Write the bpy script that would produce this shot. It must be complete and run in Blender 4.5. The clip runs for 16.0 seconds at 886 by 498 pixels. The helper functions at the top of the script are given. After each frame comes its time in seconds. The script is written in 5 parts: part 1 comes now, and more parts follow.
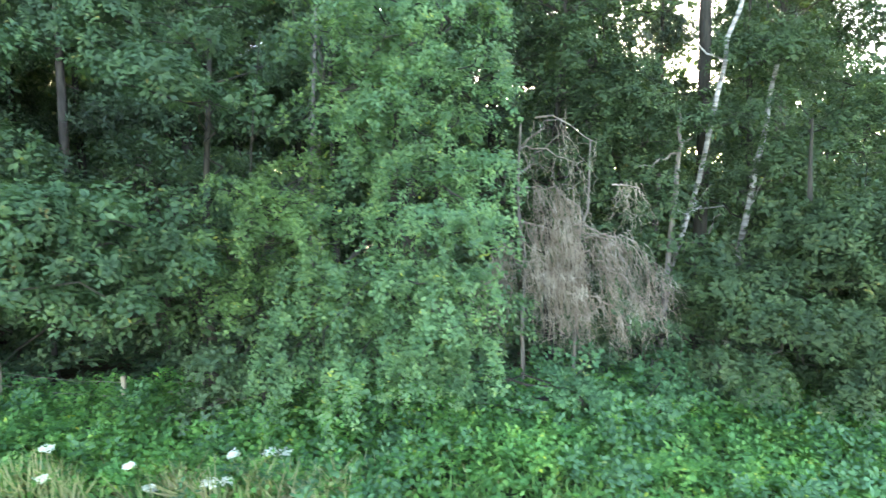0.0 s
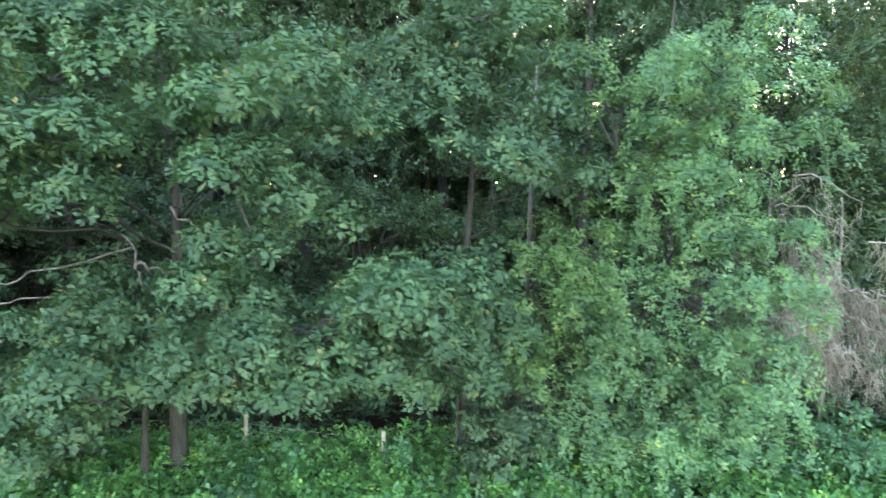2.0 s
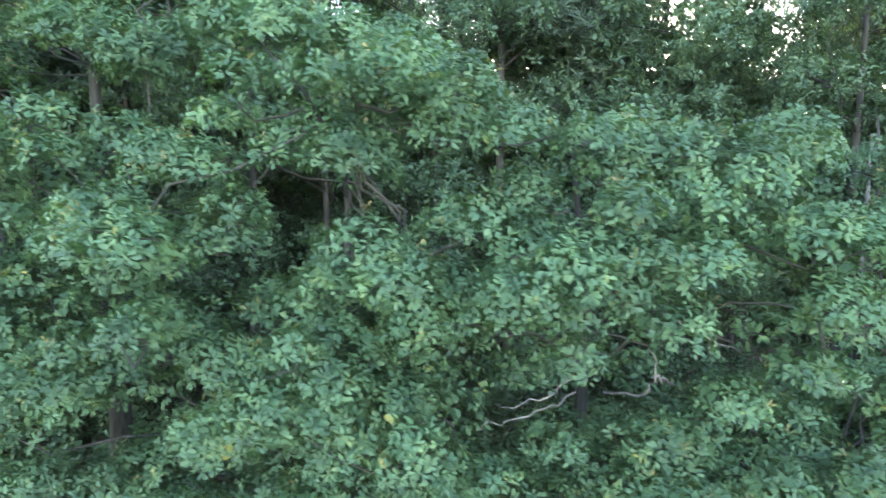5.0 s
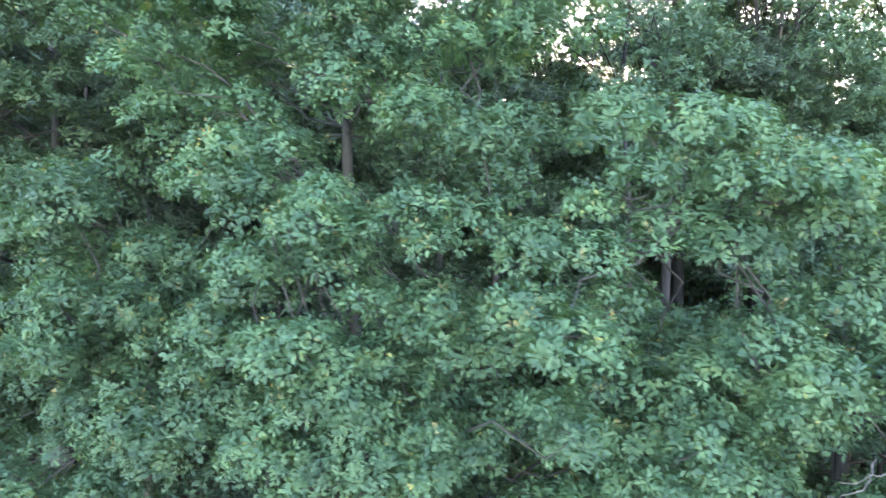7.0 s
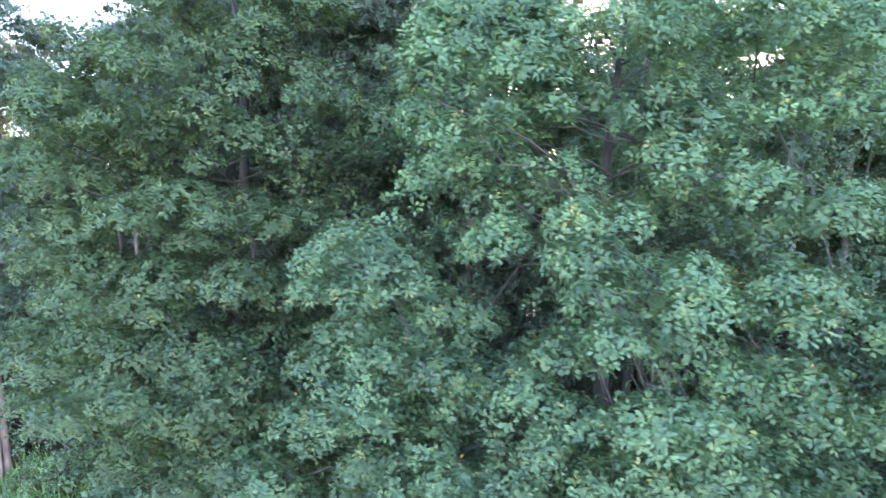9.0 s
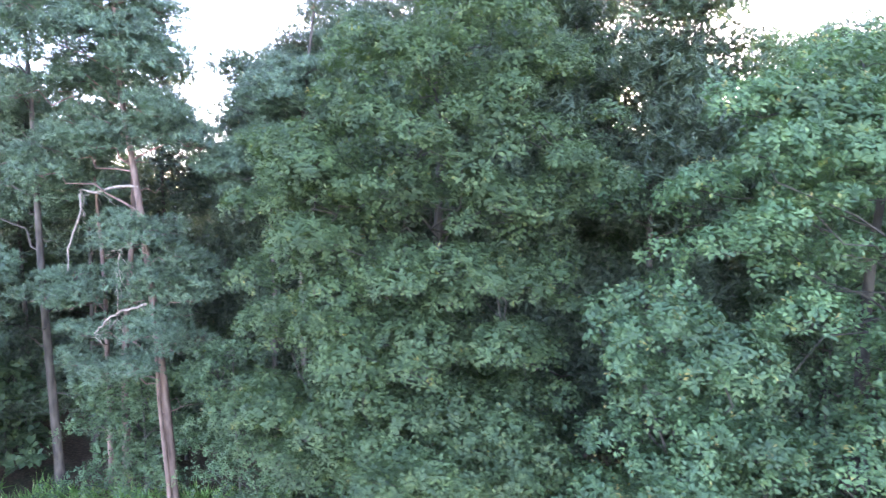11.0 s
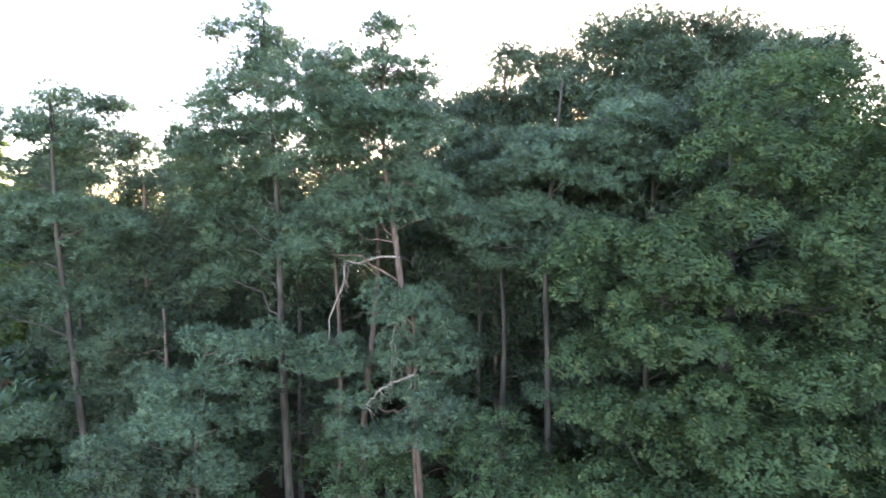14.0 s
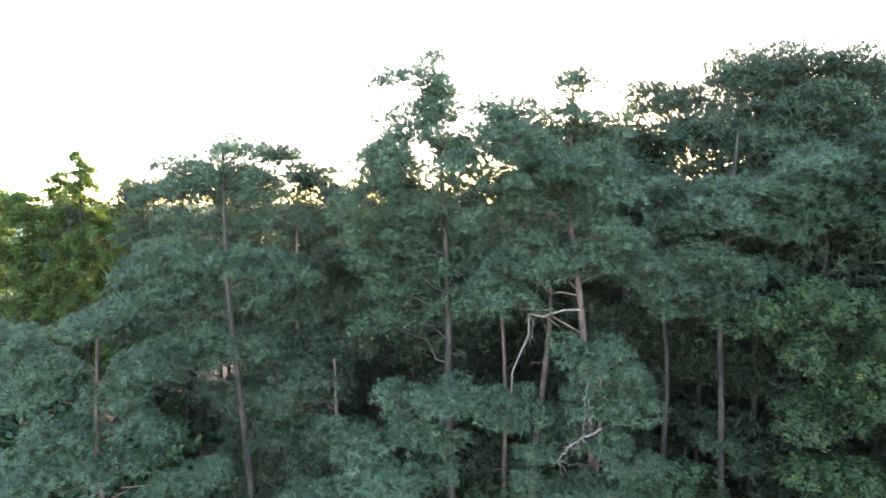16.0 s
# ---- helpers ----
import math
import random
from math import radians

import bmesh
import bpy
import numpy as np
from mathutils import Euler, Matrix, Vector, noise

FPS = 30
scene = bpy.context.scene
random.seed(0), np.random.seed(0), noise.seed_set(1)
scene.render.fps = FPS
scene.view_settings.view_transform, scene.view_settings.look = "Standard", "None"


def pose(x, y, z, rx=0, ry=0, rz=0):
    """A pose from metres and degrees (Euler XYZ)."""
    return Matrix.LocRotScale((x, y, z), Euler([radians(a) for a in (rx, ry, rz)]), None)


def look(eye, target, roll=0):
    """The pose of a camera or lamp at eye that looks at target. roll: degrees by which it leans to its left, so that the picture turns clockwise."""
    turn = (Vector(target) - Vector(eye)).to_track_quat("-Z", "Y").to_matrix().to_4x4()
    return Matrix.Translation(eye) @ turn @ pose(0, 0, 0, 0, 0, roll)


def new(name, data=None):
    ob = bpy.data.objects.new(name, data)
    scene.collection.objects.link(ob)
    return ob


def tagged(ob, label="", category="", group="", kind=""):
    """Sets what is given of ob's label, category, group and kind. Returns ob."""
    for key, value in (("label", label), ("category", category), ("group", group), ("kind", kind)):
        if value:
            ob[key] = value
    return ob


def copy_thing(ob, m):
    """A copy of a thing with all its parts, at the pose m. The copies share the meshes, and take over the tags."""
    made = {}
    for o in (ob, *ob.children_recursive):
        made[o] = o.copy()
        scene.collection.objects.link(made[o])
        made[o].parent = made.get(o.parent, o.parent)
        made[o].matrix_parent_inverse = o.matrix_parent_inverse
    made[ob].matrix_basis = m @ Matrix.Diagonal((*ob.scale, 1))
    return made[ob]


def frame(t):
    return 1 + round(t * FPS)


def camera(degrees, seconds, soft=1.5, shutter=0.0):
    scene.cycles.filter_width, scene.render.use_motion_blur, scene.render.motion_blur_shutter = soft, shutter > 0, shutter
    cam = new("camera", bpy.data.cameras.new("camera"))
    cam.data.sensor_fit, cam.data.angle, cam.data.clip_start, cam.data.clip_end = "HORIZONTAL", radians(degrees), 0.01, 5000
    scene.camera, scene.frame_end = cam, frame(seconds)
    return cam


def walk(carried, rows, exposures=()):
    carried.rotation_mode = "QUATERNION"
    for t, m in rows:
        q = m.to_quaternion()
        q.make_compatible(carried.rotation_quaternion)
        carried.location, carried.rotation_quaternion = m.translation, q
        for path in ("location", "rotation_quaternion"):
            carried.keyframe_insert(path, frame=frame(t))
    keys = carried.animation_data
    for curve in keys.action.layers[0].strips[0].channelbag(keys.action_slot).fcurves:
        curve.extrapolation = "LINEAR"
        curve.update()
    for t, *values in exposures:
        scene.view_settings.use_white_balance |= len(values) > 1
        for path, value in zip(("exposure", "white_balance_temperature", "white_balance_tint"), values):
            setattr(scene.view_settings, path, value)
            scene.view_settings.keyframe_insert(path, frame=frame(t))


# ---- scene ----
cam = camera(72.0, 16.0, soft=1.3, shutter=0.4)
PATH = [
    (0.0, pose(-0.000, -0.000, 5.000, 84.00, 0.00, -0.00)),
    (0.5, pose(-1.243, -0.033, 5.265, 84.03, 0.02, 0.10)),
    (1.0, pose(-2.490, -0.045, 5.535, 84.08, 0.01, 0.22)),
    (1.5, pose(-3.736, -0.043, 5.809, 84.14, -0.02, 0.33)),
    (2.0, pose(-4.976, -0.028, 6.073, 84.19, -0.06, 0.45)),
    (2.5, pose(-6.233, -0.013, 6.339, 84.25, -0.13, 0.58)),
    (3.0, pose(-7.504, -0.030, 6.607, 84.29, -0.22, 0.70)),
    (3.5, pose(-8.779, -0.018, 6.869, 84.32, -0.26, 0.76)),
    (4.0, pose(-10.061, 0.024, 7.132, 84.34, -0.25, 0.78)),
    (4.5, pose(-11.338, 0.050, 7.407, 84.38, -0.21, 0.78)),
    (5.0, pose(-12.609, 0.059, 7.691, 84.42, -0.16, 0.79)),
    (5.5, pose(-13.872, 0.050, 7.980, 84.46, -0.10, 0.79)),
    (6.0, pose(-15.125, 0.022, 8.268, 84.51, -0.05, 0.82)),
    (6.5, pose(-16.368, -0.027, 8.551, 84.57, -0.01, 0.87)),
    (7.0, pose(-17.597, -0.098, 8.826, 84.66, 0.01, 1.00)),
    (7.5, pose(-18.844, -0.175, 9.097, 84.76, -0.00, 1.15)),
    (8.0, pose(-20.109, -0.222, 9.362, 84.85, -0.07, 1.28)),
    (8.5, pose(-21.411, -0.223, 9.635, 84.90, -0.14, 1.36)),
    (9.0, pose(-22.768, -0.258, 9.918, 84.92, -0.18, 1.40)),
    (9.5, pose(-24.177, -0.251, 10.209, 84.93, -0.20, 1.46)),
    (10.0, pose(-25.585, -0.224, 10.519, 84.96, -0.19, 1.51)),
    (10.5, pose(-26.981, -0.306, 10.845, 85.01, -0.16, 1.53)),
    (11.0, pose(-28.370, -0.453, 11.184, 85.07, -0.13, 1.54)),
    (11.5, pose(-29.759, -0.622, 11.532, 85.14, -0.11, 1.55)),
    (12.0, pose(-31.154, -0.767, 11.887, 85.21, -0.09, 1.56)),
    (12.5, pose(-32.562, -0.844, 12.248, 85.28, -0.08, 1.59)),
    (13.0, pose(-33.990, -0.810, 12.610, 85.36, -0.11, 1.66)),
    (13.5, pose(-35.416, -0.759, 12.973, 85.42, -0.14, 1.72)),
    (14.0, pose(-36.889, -0.736, 13.361, 85.47, -0.13, 1.78)),
    (14.5, pose(-38.391, -0.737, 13.783, 85.48, -0.10, 1.81)),
    (15.0, pose(-39.917, -0.737, 14.229, 85.43, -0.07, 1.81)),
    (15.5, pose(-41.460, -0.728, 14.685, 85.36, -0.02, 1.80)),
    (16.0, pose(-43.000, -0.728, 15.167, 85.32, 0.03, 1.78)),
]
walk(cam, PATH, exposures=[
    (0.0, 4.3, 7200, 18), (3.5, 4.6, 6950, 24), (7.0, 4.88, 6550, 33), (10.0, 5.0, 6250, 42), (12.5, 4.5, 6850, 43),
    (13.5, 4.25, 7050, 36), (14.0, 3.85, 7000, 30), (14.5, 3.35, 6850, 22), (15.0, 3.15, 6800, 18), (15.5, 3.1, 6800, 18), (15.8, 3.4, 6900, 21), (16.0, 3.7, 6900, 24)
])

# ---- world and sun ----
SUN_AZ, SUN_EL = 14.7, 8.6
world = bpy.data.worlds.new("sky")
scene.world = world
world.use_nodes = True
wn = world.node_tree
wn.nodes.clear()
sky = wn.nodes.new("ShaderNodeTexSky")
sky.sky_type = "NISHITA"
sky.sun_disc = False
sky.sun_elevation = radians(SUN_EL)
sky.sun_rotation = radians(SUN_AZ)
sky.air_density, sky.dust_density, sky.ozone_density = 0.75, 0.5, 1.0
background = wn.nodes.new("ShaderNodeBackground")
background.inputs["Strength"].default_value = 0.15
world_out = wn.nodes.new("ShaderNodeOutputWorld")
wn.links.new(sky.outputs[0], background.inputs[0])
wn.links.new(background.outputs[0], world_out.inputs[0])

sun_data = bpy.data.lights.new("sun", "SUN")
sun_data.energy, sun_data.angle, sun_data.color = 1.6, radians(0.6), (1.0, 0.86, 0.68)
sun = new("sun", sun_data)
sun_way = Vector((math.sin(radians(SUN_AZ)) * math.cos(radians(SUN_EL)), math.cos(radians(SUN_AZ)) * math.cos(radians(SUN_EL)), math.sin(radians(SUN_EL))))
sun.matrix_world = look(sun_way * 100, (0, 0, 0))


# ---- materials ----
def material(name):
    m = bpy.data.materials.new(name)
    m.use_nodes = True
    nt = m.node_tree
    nt.nodes.clear()
    return m, nt, nt.nodes.new("ShaderNodeOutputMaterial")


def ramp(nt, stops):
    r = nt.nodes.new("ShaderNodeValToRGB")
    el = r.color_ramp.elements
    while len(el) < len(stops):
        el.new(0.5)
    for e, (p, c) in zip(el, stops):
        e.position, e.color = p, (*c, 1)
    return r


def noise_tex(nt, scale, detail=3.0, stretch=None):
    co = nt.nodes.new("ShaderNodeTexCoord")
    n = nt.nodes.new("ShaderNodeTexNoise")
    n.inputs["Scale"].default_value, n.inputs["Detail"].default_value = scale, detail
    if stretch:
        mp = nt.nodes.new("ShaderNodeMapping")
        mp.inputs["Scale"].default_value = stretch
        nt.links.new(co.outputs["Object"], mp.inputs[0])
        nt.links.new(mp.outputs[0], n.inputs["Vector"])
    else:
        nt.links.new(co.outputs["Object"], n.inputs["Vector"])
    return n


def leaf_material(name, colours, odd, rough=0.5, thin=0.25, odd_from=0.965, spec=0.25):
    """Leaves: three greens by leaf, slow patches of tone, a few turned leaves."""
    m, nt, out = material(name)
    geo = nt.nodes.new("ShaderNodeNewGeometry")
    dark, mid, light = colours
    r = ramp(nt, [(0.0, dark), (0.45, mid), (odd_from - 0.09, light), (odd_from - 0.02, odd)])
    tuft = noise_tex(nt, 3.2, 1.0)
    spread = nt.nodes.new("ShaderNodeMapRange")
    spread.inputs["From Min"].default_value, spread.inputs["From Max"].default_value = 0.28, 0.72
    nt.links.new(tuft.outputs["Fac"], spread.inputs[0])
    own = nt.nodes.new("ShaderNodeMath")
    own.operation = "MULTIPLY_ADD"
    own.inputs[1].default_value = 0.72
    nt.links.new(spread.outputs[0], own.inputs[0])
    half = nt.nodes.new("ShaderNodeMath")
    half.operation = "MULTIPLY"
    half.inputs[1].default_value = 0.28
    nt.links.new(geo.outputs["Random Per Island"], half.inputs[0])
    nt.links.new(half.outputs[0], own.inputs[2])
    nt.links.new(own.outputs[0], r.inputs[0])
    n = noise_tex(nt, 0.9, 2.0)
    hs = nt.nodes.new("ShaderNodeHueSaturation")
    mr = nt.nodes.new("ShaderNodeMapRange")
    mr.inputs["From Min"].default_value, mr.inputs["From Max"].default_value = 0.3, 0.7
    mr.inputs["To Min"].default_value, mr.inputs["To Max"].default_value = 0.72, 1.3
    nt.links.new(n.outputs["Fac"], mr.inputs[0])
    nt.links.new(mr.outputs[0], hs.inputs["Value"])
    nt.links.new(r.outputs[0], hs.inputs["Color"])
    p = nt.nodes.new("ShaderNodeBsdfPrincipled")
    p.inputs["Roughness"].default_value = rough
    p.inputs["Specular IOR Level"].default_value = spec
    nt.links.new(hs.outputs[0], p.inputs["Base Color"])
    if thin:
        tr = nt.nodes.new("ShaderNodeBsdfTranslucent")
        warm = nt.nodes.new("ShaderNodeMixRGB")
        warm.blend_type = "MULTIPLY"
        warm.inputs[0].default_value = 1.0
        warm.inputs[2].default_value = (1.5, 1.6, 0.6, 1)
        nt.links.new(hs.outputs[0], warm.inputs[1])
        nt.links.new(warm.outputs[0], tr.inputs[0])
        mix = nt.nodes.new("ShaderNodeMixShader")
        mix.inputs[0].default_value = thin
        nt.links.new(p.outputs[0], mix.inputs[1])
        nt.links.new(tr.outputs[0], mix.inputs[2])
        nt.links.new(mix.outputs[0], out.inputs[0])
    else:
        nt.links.new(p.outputs[0], out.inputs[0])
    return m


def bark_material(name, low, high, scale=9.0, stretch=(1, 1, 0.22), rough=0.9, bump=0.6):
    m, nt, out = material(name)
    n = noise_tex(nt, scale, 6.0, stretch)
    big = noise_tex(nt, 0.8, 2.0)
    r = ramp(nt, [(0.32, low), (0.68, high)])
    nt.links.new(n.outputs["Fac"], r.inputs[0])
    mix = nt.nodes.new("ShaderNodeMixRGB")
    mix.blend_type = "OVERLAY"
    mix.inputs[0].default_value = 0.5
    nt.links.new(r.outputs[0], mix.inputs[1])
    nt.links.new(big.outputs["Fac"], mix.inputs[2])
    b = nt.nodes.new("ShaderNodeBump")
    b.inputs["Strength"].default_value, b.inputs["Distance"].default_value = bump, 0.03
    nt.links.new(n.outputs["Fac"], b.inputs["Height"])
    p = nt.nodes.new("ShaderNodeBsdfPrincipled")
    p.inputs["Roughness"].default_value = rough
    p.inputs["Specular IOR Level"].default_value = 0.2
    nt.links.new(mix.outputs[0], p.inputs["Base Color"])
    nt.links.new(b.outputs[0], p.inputs["Normal"])
    nt.links.new(p.outputs[0], out.inputs[0])
    return m


OAK_LEAF = leaf_material("oak_leaf", ((0.031, 0.064, 0.033), (0.053, 0.104, 0.048), (0.092, 0.152, 0.061)), (0.22, 0.17, 0.05), 0.54, 0.25, 0.994, 0.25)
OAK_BLUE = leaf_material("oak_leaf_bluish", ((0.033, 0.074, 0.037), (0.060, 0.120, 0.054), (0.106, 0.172, 0.067)), (0.22, 0.20, 0.05), 0.52, 0.24, 0.995, 0.25)
OAK_DARK = leaf_material("oak_leaf_deep", ((0.027, 0.051, 0.024), (0.048, 0.084, 0.035), (0.086, 0.128, 0.050)), (0.19, 0.17, 0.05), 0.55, 0.24, 0.99, 0.2)
WILLOW_LEAF = leaf_material("hedge_leaf", ((0.050, 0.112, 0.056), (0.092, 0.180, 0.078), (0.165, 0.262, 0.100)), (0.32, 0.34, 0.06), 0.5, 0.28, 0.985)
BIRCH_LEAF = leaf_material("birch_leaf", ((0.052, 0.106, 0.040), (0.092, 0.164, 0.057), (0.145, 0.228, 0.074)), (0.34, 0.32, 0.06), 0.5, 0.3, 0.98)
BRAMBLE_LEAF = leaf_material("bramble_leaf", ((0.047, 0.138, 0.050), (0.089, 0.230, 0.063), (0.179, 0.347, 0.081)), (0.38, 0.42, 0.07), 0.55, 0.3, 0.97)
NETTLE_LEAF = leaf_material("nettle_leaf", ((0.049, 0.125, 0.063), (0.079, 0.180, 0.080), (0.116, 0.230, 0.097)), (0.26, 0.30, 0.10), 0.6, 0.25, 0.97)
GRASS_BLADE = leaf_material("grass_blade", ((0.060, 0.150, 0.045), (0.110, 0.230, 0.065), (0.190, 0.300, 0.090)), (0.42, 0.36, 0.18), 0.6, 0.3, 0.88)
DRY_GRASS = leaf_material("seeding_grass", ((0.20, 0.22, 0.10), (0.30, 0.30, 0.15), (0.42, 0.38, 0.22)), (0.45, 0.36, 0.22), 0.7, 0.3, 0.9)
SHOOT_LEAF = leaf_material("young_oak_shoot", ((0.12, 0.13, 0.05), (0.19, 0.17, 0.06), (0.27, 0.20, 0.085)), (0.34, 0.20, 0.06), 0.5, 0.3, 0.9)
PINE_NEEDLE = leaf_material("pine_needle", ((0.041, 0.071, 0.042), (0.071, 0.115, 0.067), (0.116, 0.170, 0.098)), (0.15, 0.13, 0.06), 0.5, 0.12, 0.985)
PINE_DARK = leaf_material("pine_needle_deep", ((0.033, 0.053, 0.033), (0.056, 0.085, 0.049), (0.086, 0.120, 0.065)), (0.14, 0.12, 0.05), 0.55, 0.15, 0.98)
LARCH_NEEDLE = leaf_material("larch_needle", ((0.050, 0.088, 0.030), (0.085, 0.130, 0.040), (0.125, 0.170, 0.048)), (0.20, 0.18, 0.06), 0.6, 0.35, 0.97)
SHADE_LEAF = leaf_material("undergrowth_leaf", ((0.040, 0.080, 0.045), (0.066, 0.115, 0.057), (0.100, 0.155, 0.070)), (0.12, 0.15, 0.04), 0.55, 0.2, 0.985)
OAK_BARK = bark_material("oak_bark", (0.024, 0.022, 0.017), (0.066, 0.059, 0.046))
PINE_BARK = bark_material("pine_bark", (0.075, 0.050, 0.040), (0.235, 0.160, 0.125), 7.0)
PINE_BARK_OLD = bark_material("pine_bark_grey", (0.036, 0.031, 0.025), (0.108, 0.090, 0.071), 7.0)
DEAD_WOOD = bark_material("dead_wood", (0.15, 0.12, 0.095), (0.36, 0.30, 0.24), 14.0)
GREY_WOOD = bark_material("grey_wood", (0.09, 0.075, 0.06), (0.24, 0.21, 0.175), 12.0)
DRY_TWIG = leaf_material("dry_twig", ((0.14, 0.11, 0.082), (0.28, 0.228, 0.172), (0.45, 0.385, 0.31)), (0.56, 0.50, 0.42), 0.9, 0.0, 0.93, 0.1)
BIRCH_BARK = bark_material("birch_bark", (0.08, 0.07, 0.06), (0.42, 0.395, 0.355), 5.0, (0.6, 0.6, 2.6), 0.7, 0.3)
POST_WOOD = bark_material("fence_post_wood", (0.19, 0.155, 0.11), (0.40, 0.34, 0.25), 16.0, (1, 1, 0.12), 0.85, 0.3)
STEM = bark_material("green_stem", (0.10, 0.16, 0.06), (0.22, 0.28, 0.12), 20.0, (1, 1, 1), 0.7, 0.1)
PETAL = leaf_material("white_petal", ((0.62, 0.62, 0.58), (0.74, 0.74, 0.70), (0.82, 0.82, 0.78)), (0.7, 0.68, 0.55), 0.7, 0.3, 0.97)


def ground_material():
    m, nt, out = material("woodland_ground")
    fine = noise_tex(nt, 9.0, 8.0)
    broad = noise_tex(nt, 0.45, 4.0)
    litter = ramp(nt, [(0.3, (0.045, 0.030, 0.016)), (0.55, (0.100, 0.068, 0.037)), (0.75, (0.155, 0.110, 0.062))])
    turf = ramp(nt, [(0.3, (0.026, 0.058, 0.020)), (0.6, (0.062, 0.112, 0.036)), (0.8, (0.13, 0.15, 0.06))])
    nt.links.new(fine.outputs["Fac"], litter.inputs[0])
    nt.links.new(fine.outputs["Fac"], turf.inputs[0])
    co = nt.nodes.new("ShaderNodeTexCoord")
    sep = nt.nodes.new("ShaderNodeSeparateXYZ")
    nt.links.new(co.outputs["Object"], sep.inputs[0])

    def span(src, a, b):
        mr = nt.nodes.new("ShaderNodeMapRange")
        mr.inputs["From Min"].default_value, mr.inputs["From Max"].default_value = a, b
        nt.links.new(src, mr.inputs[0])
        return mr.outputs[0]

    def mul(a, b, op="MULTIPLY"):
        x = nt.nodes.new("ShaderNodeMath")
        x.operation = op
        for i, v in enumerate((a, b)):
            if isinstance(v, (int, float)):
                x.inputs[i].default_value = v
            else:
                nt.links.new(v, x.inputs[i])
        return x.outputs[0]

    wood = mul(span(sep.outputs[1], 11.6, 13.0), span(sep.outputs[1], 62.0, 56.0))
    ragged = mul(wood, span(broad.outputs["Fac"], 0.25, 0.5))
    mix = nt.nodes.new("ShaderNodeMixRGB")
    nt.links.new(ragged, mix.inputs[0])
    nt.links.new(turf.outputs[0], mix.inputs[1])
    nt.links.new(litter.outputs[0], mix.inputs[2])
    b = nt.nodes.new("ShaderNodeBump")
    b.inputs["Strength"].default_value, b.inputs["Distance"].default_value = 0.7, 0.06
    nt.links.new(fine.outputs["Fac"], b.inputs["Height"])
    p = nt.nodes.new("ShaderNodeBsdfPrincipled")
    p.inputs["Roughness"].default_value = 0.95
    nt.links.new(mix.outputs[0], p.inputs["Base Color"])
    nt.links.new(b.outputs[0], p.inputs["Normal"])
    nt.links.new(p.outputs[0], out.inputs[0])
    return m


GROUND = ground_material()


# ---- mesh helpers ----
def mesh_from(name, verts, loops, sizes, mat, smooth=False):
    """A mesh from vertex rows, corner indices and face sizes."""
    me = bpy.data.meshes.new(name)
    verts = np.asarray(verts, dtype=np.float32)
    loops = np.asarray(loops, dtype=np.int32).ravel()
    sizes = np.asarray(sizes, dtype=np.int32)
    me.vertices.add(len(verts))
    me.vertices.foreach_set("co", verts.ravel())
    me.loops.add(len(loops))
    me.loops.foreach_set("vertex_index", loops)
    me.polygons.add(len(sizes))
    me.polygons.foreach_set("loop_start", np.concatenate([[0], np.cumsum(sizes)[:-1]]).astype(np.int32))
    if smooth:
        me.polygons.foreach_set("use_smooth", np.ones(len(sizes), dtype=bool))
    me.update(calc_edges=True)
    me.materials.append(mat)
    return me


def thing(name, at, label, category, group="", kind=""):
    ob = new(name)
    ob.empty_display_size = 0.2
    ob.location = at
    return tagged(ob, label, category, group, kind)


def part(name, me, parent, label="", kind=""):
    """Links a mesh given in world metres as one part under a thing or a part."""
    ob = new(name, me)
    ob.parent = parent
    ob.matrix_parent_inverse = Matrix.Translation(-parent.location)
    return tagged(ob, label, kind=kind)


class Tubes:
    """Tapered round rods along paths, gathered into one mesh."""

    def __init__(self):
        self.v, self.f, self.n = [], [], 0

    def add(self, path, radii, seg=6):
        path = np.asarray(path, dtype=float)
        k = len(path)
        radii = np.broadcast_to(np.asarray(radii, dtype=float), (k,))
        way = np.gradient(path, axis=0)
        way /= np.linalg.norm(way, axis=1)[:, None] + 1e-9
        ref = np.where(np.abs(way[:, 2:3]) > 0.9, [[1.0, 0, 0]], [[0, 0, 1.0]])
        a = np.cross(way, ref)
        a /= np.linalg.norm(a, axis=1)[:, None] + 1e-9
        b = np.cross(way, a)
        ang = np.arange(seg) * 2 * np.pi / seg
        ring = path[:, None] + radii[:, None, None] * (a[:, None] * np.cos(ang)[None, :, None] + b[:, None] * np.sin(ang)[None, :, None])
        self.v.append(ring.reshape(-1, 3))
        i = np.arange(k - 1)[:, None] * seg
        j = np.arange(seg)[None, :]
        q = np.stack([i + j, i + (j + 1) % seg, i + seg + (j + 1) % seg, i + seg + j], -1).reshape(-1, 4)
        self.f.append(q + self.n)
        self.n += k * seg

    def mesh(self, name, mat):
        f = np.concatenate(self.f)
        return mesh_from(name, np.concatenate(self.v), f, np.full(len(f), 4), mat, True)


def unit(v):
    return v / (np.linalg.norm(v, axis=-1, keepdims=True) + 1e-9)


KITE_SHAPE = np.array([(0, 0, 0), (0.62, -0.2, 0.1), (1.0, 0, -0.08), (0.62, 0.2, 0.1)])
OVAL_SHAPE = np.array([(0, 0, 0), (0.45, -0.27, 0.04), (1.0, 0, -0.08), (0.45, 0.27, 0.04)])
OVAL_FACES = np.array([(0, 3, 2, 1)])
BLADE_SHAPE = np.array([(0, -0.1, 0), (0, 0.1, 0), (1.0, 0, -0.04)])
BLADE_FACES = np.array([(0, 1, 2)])


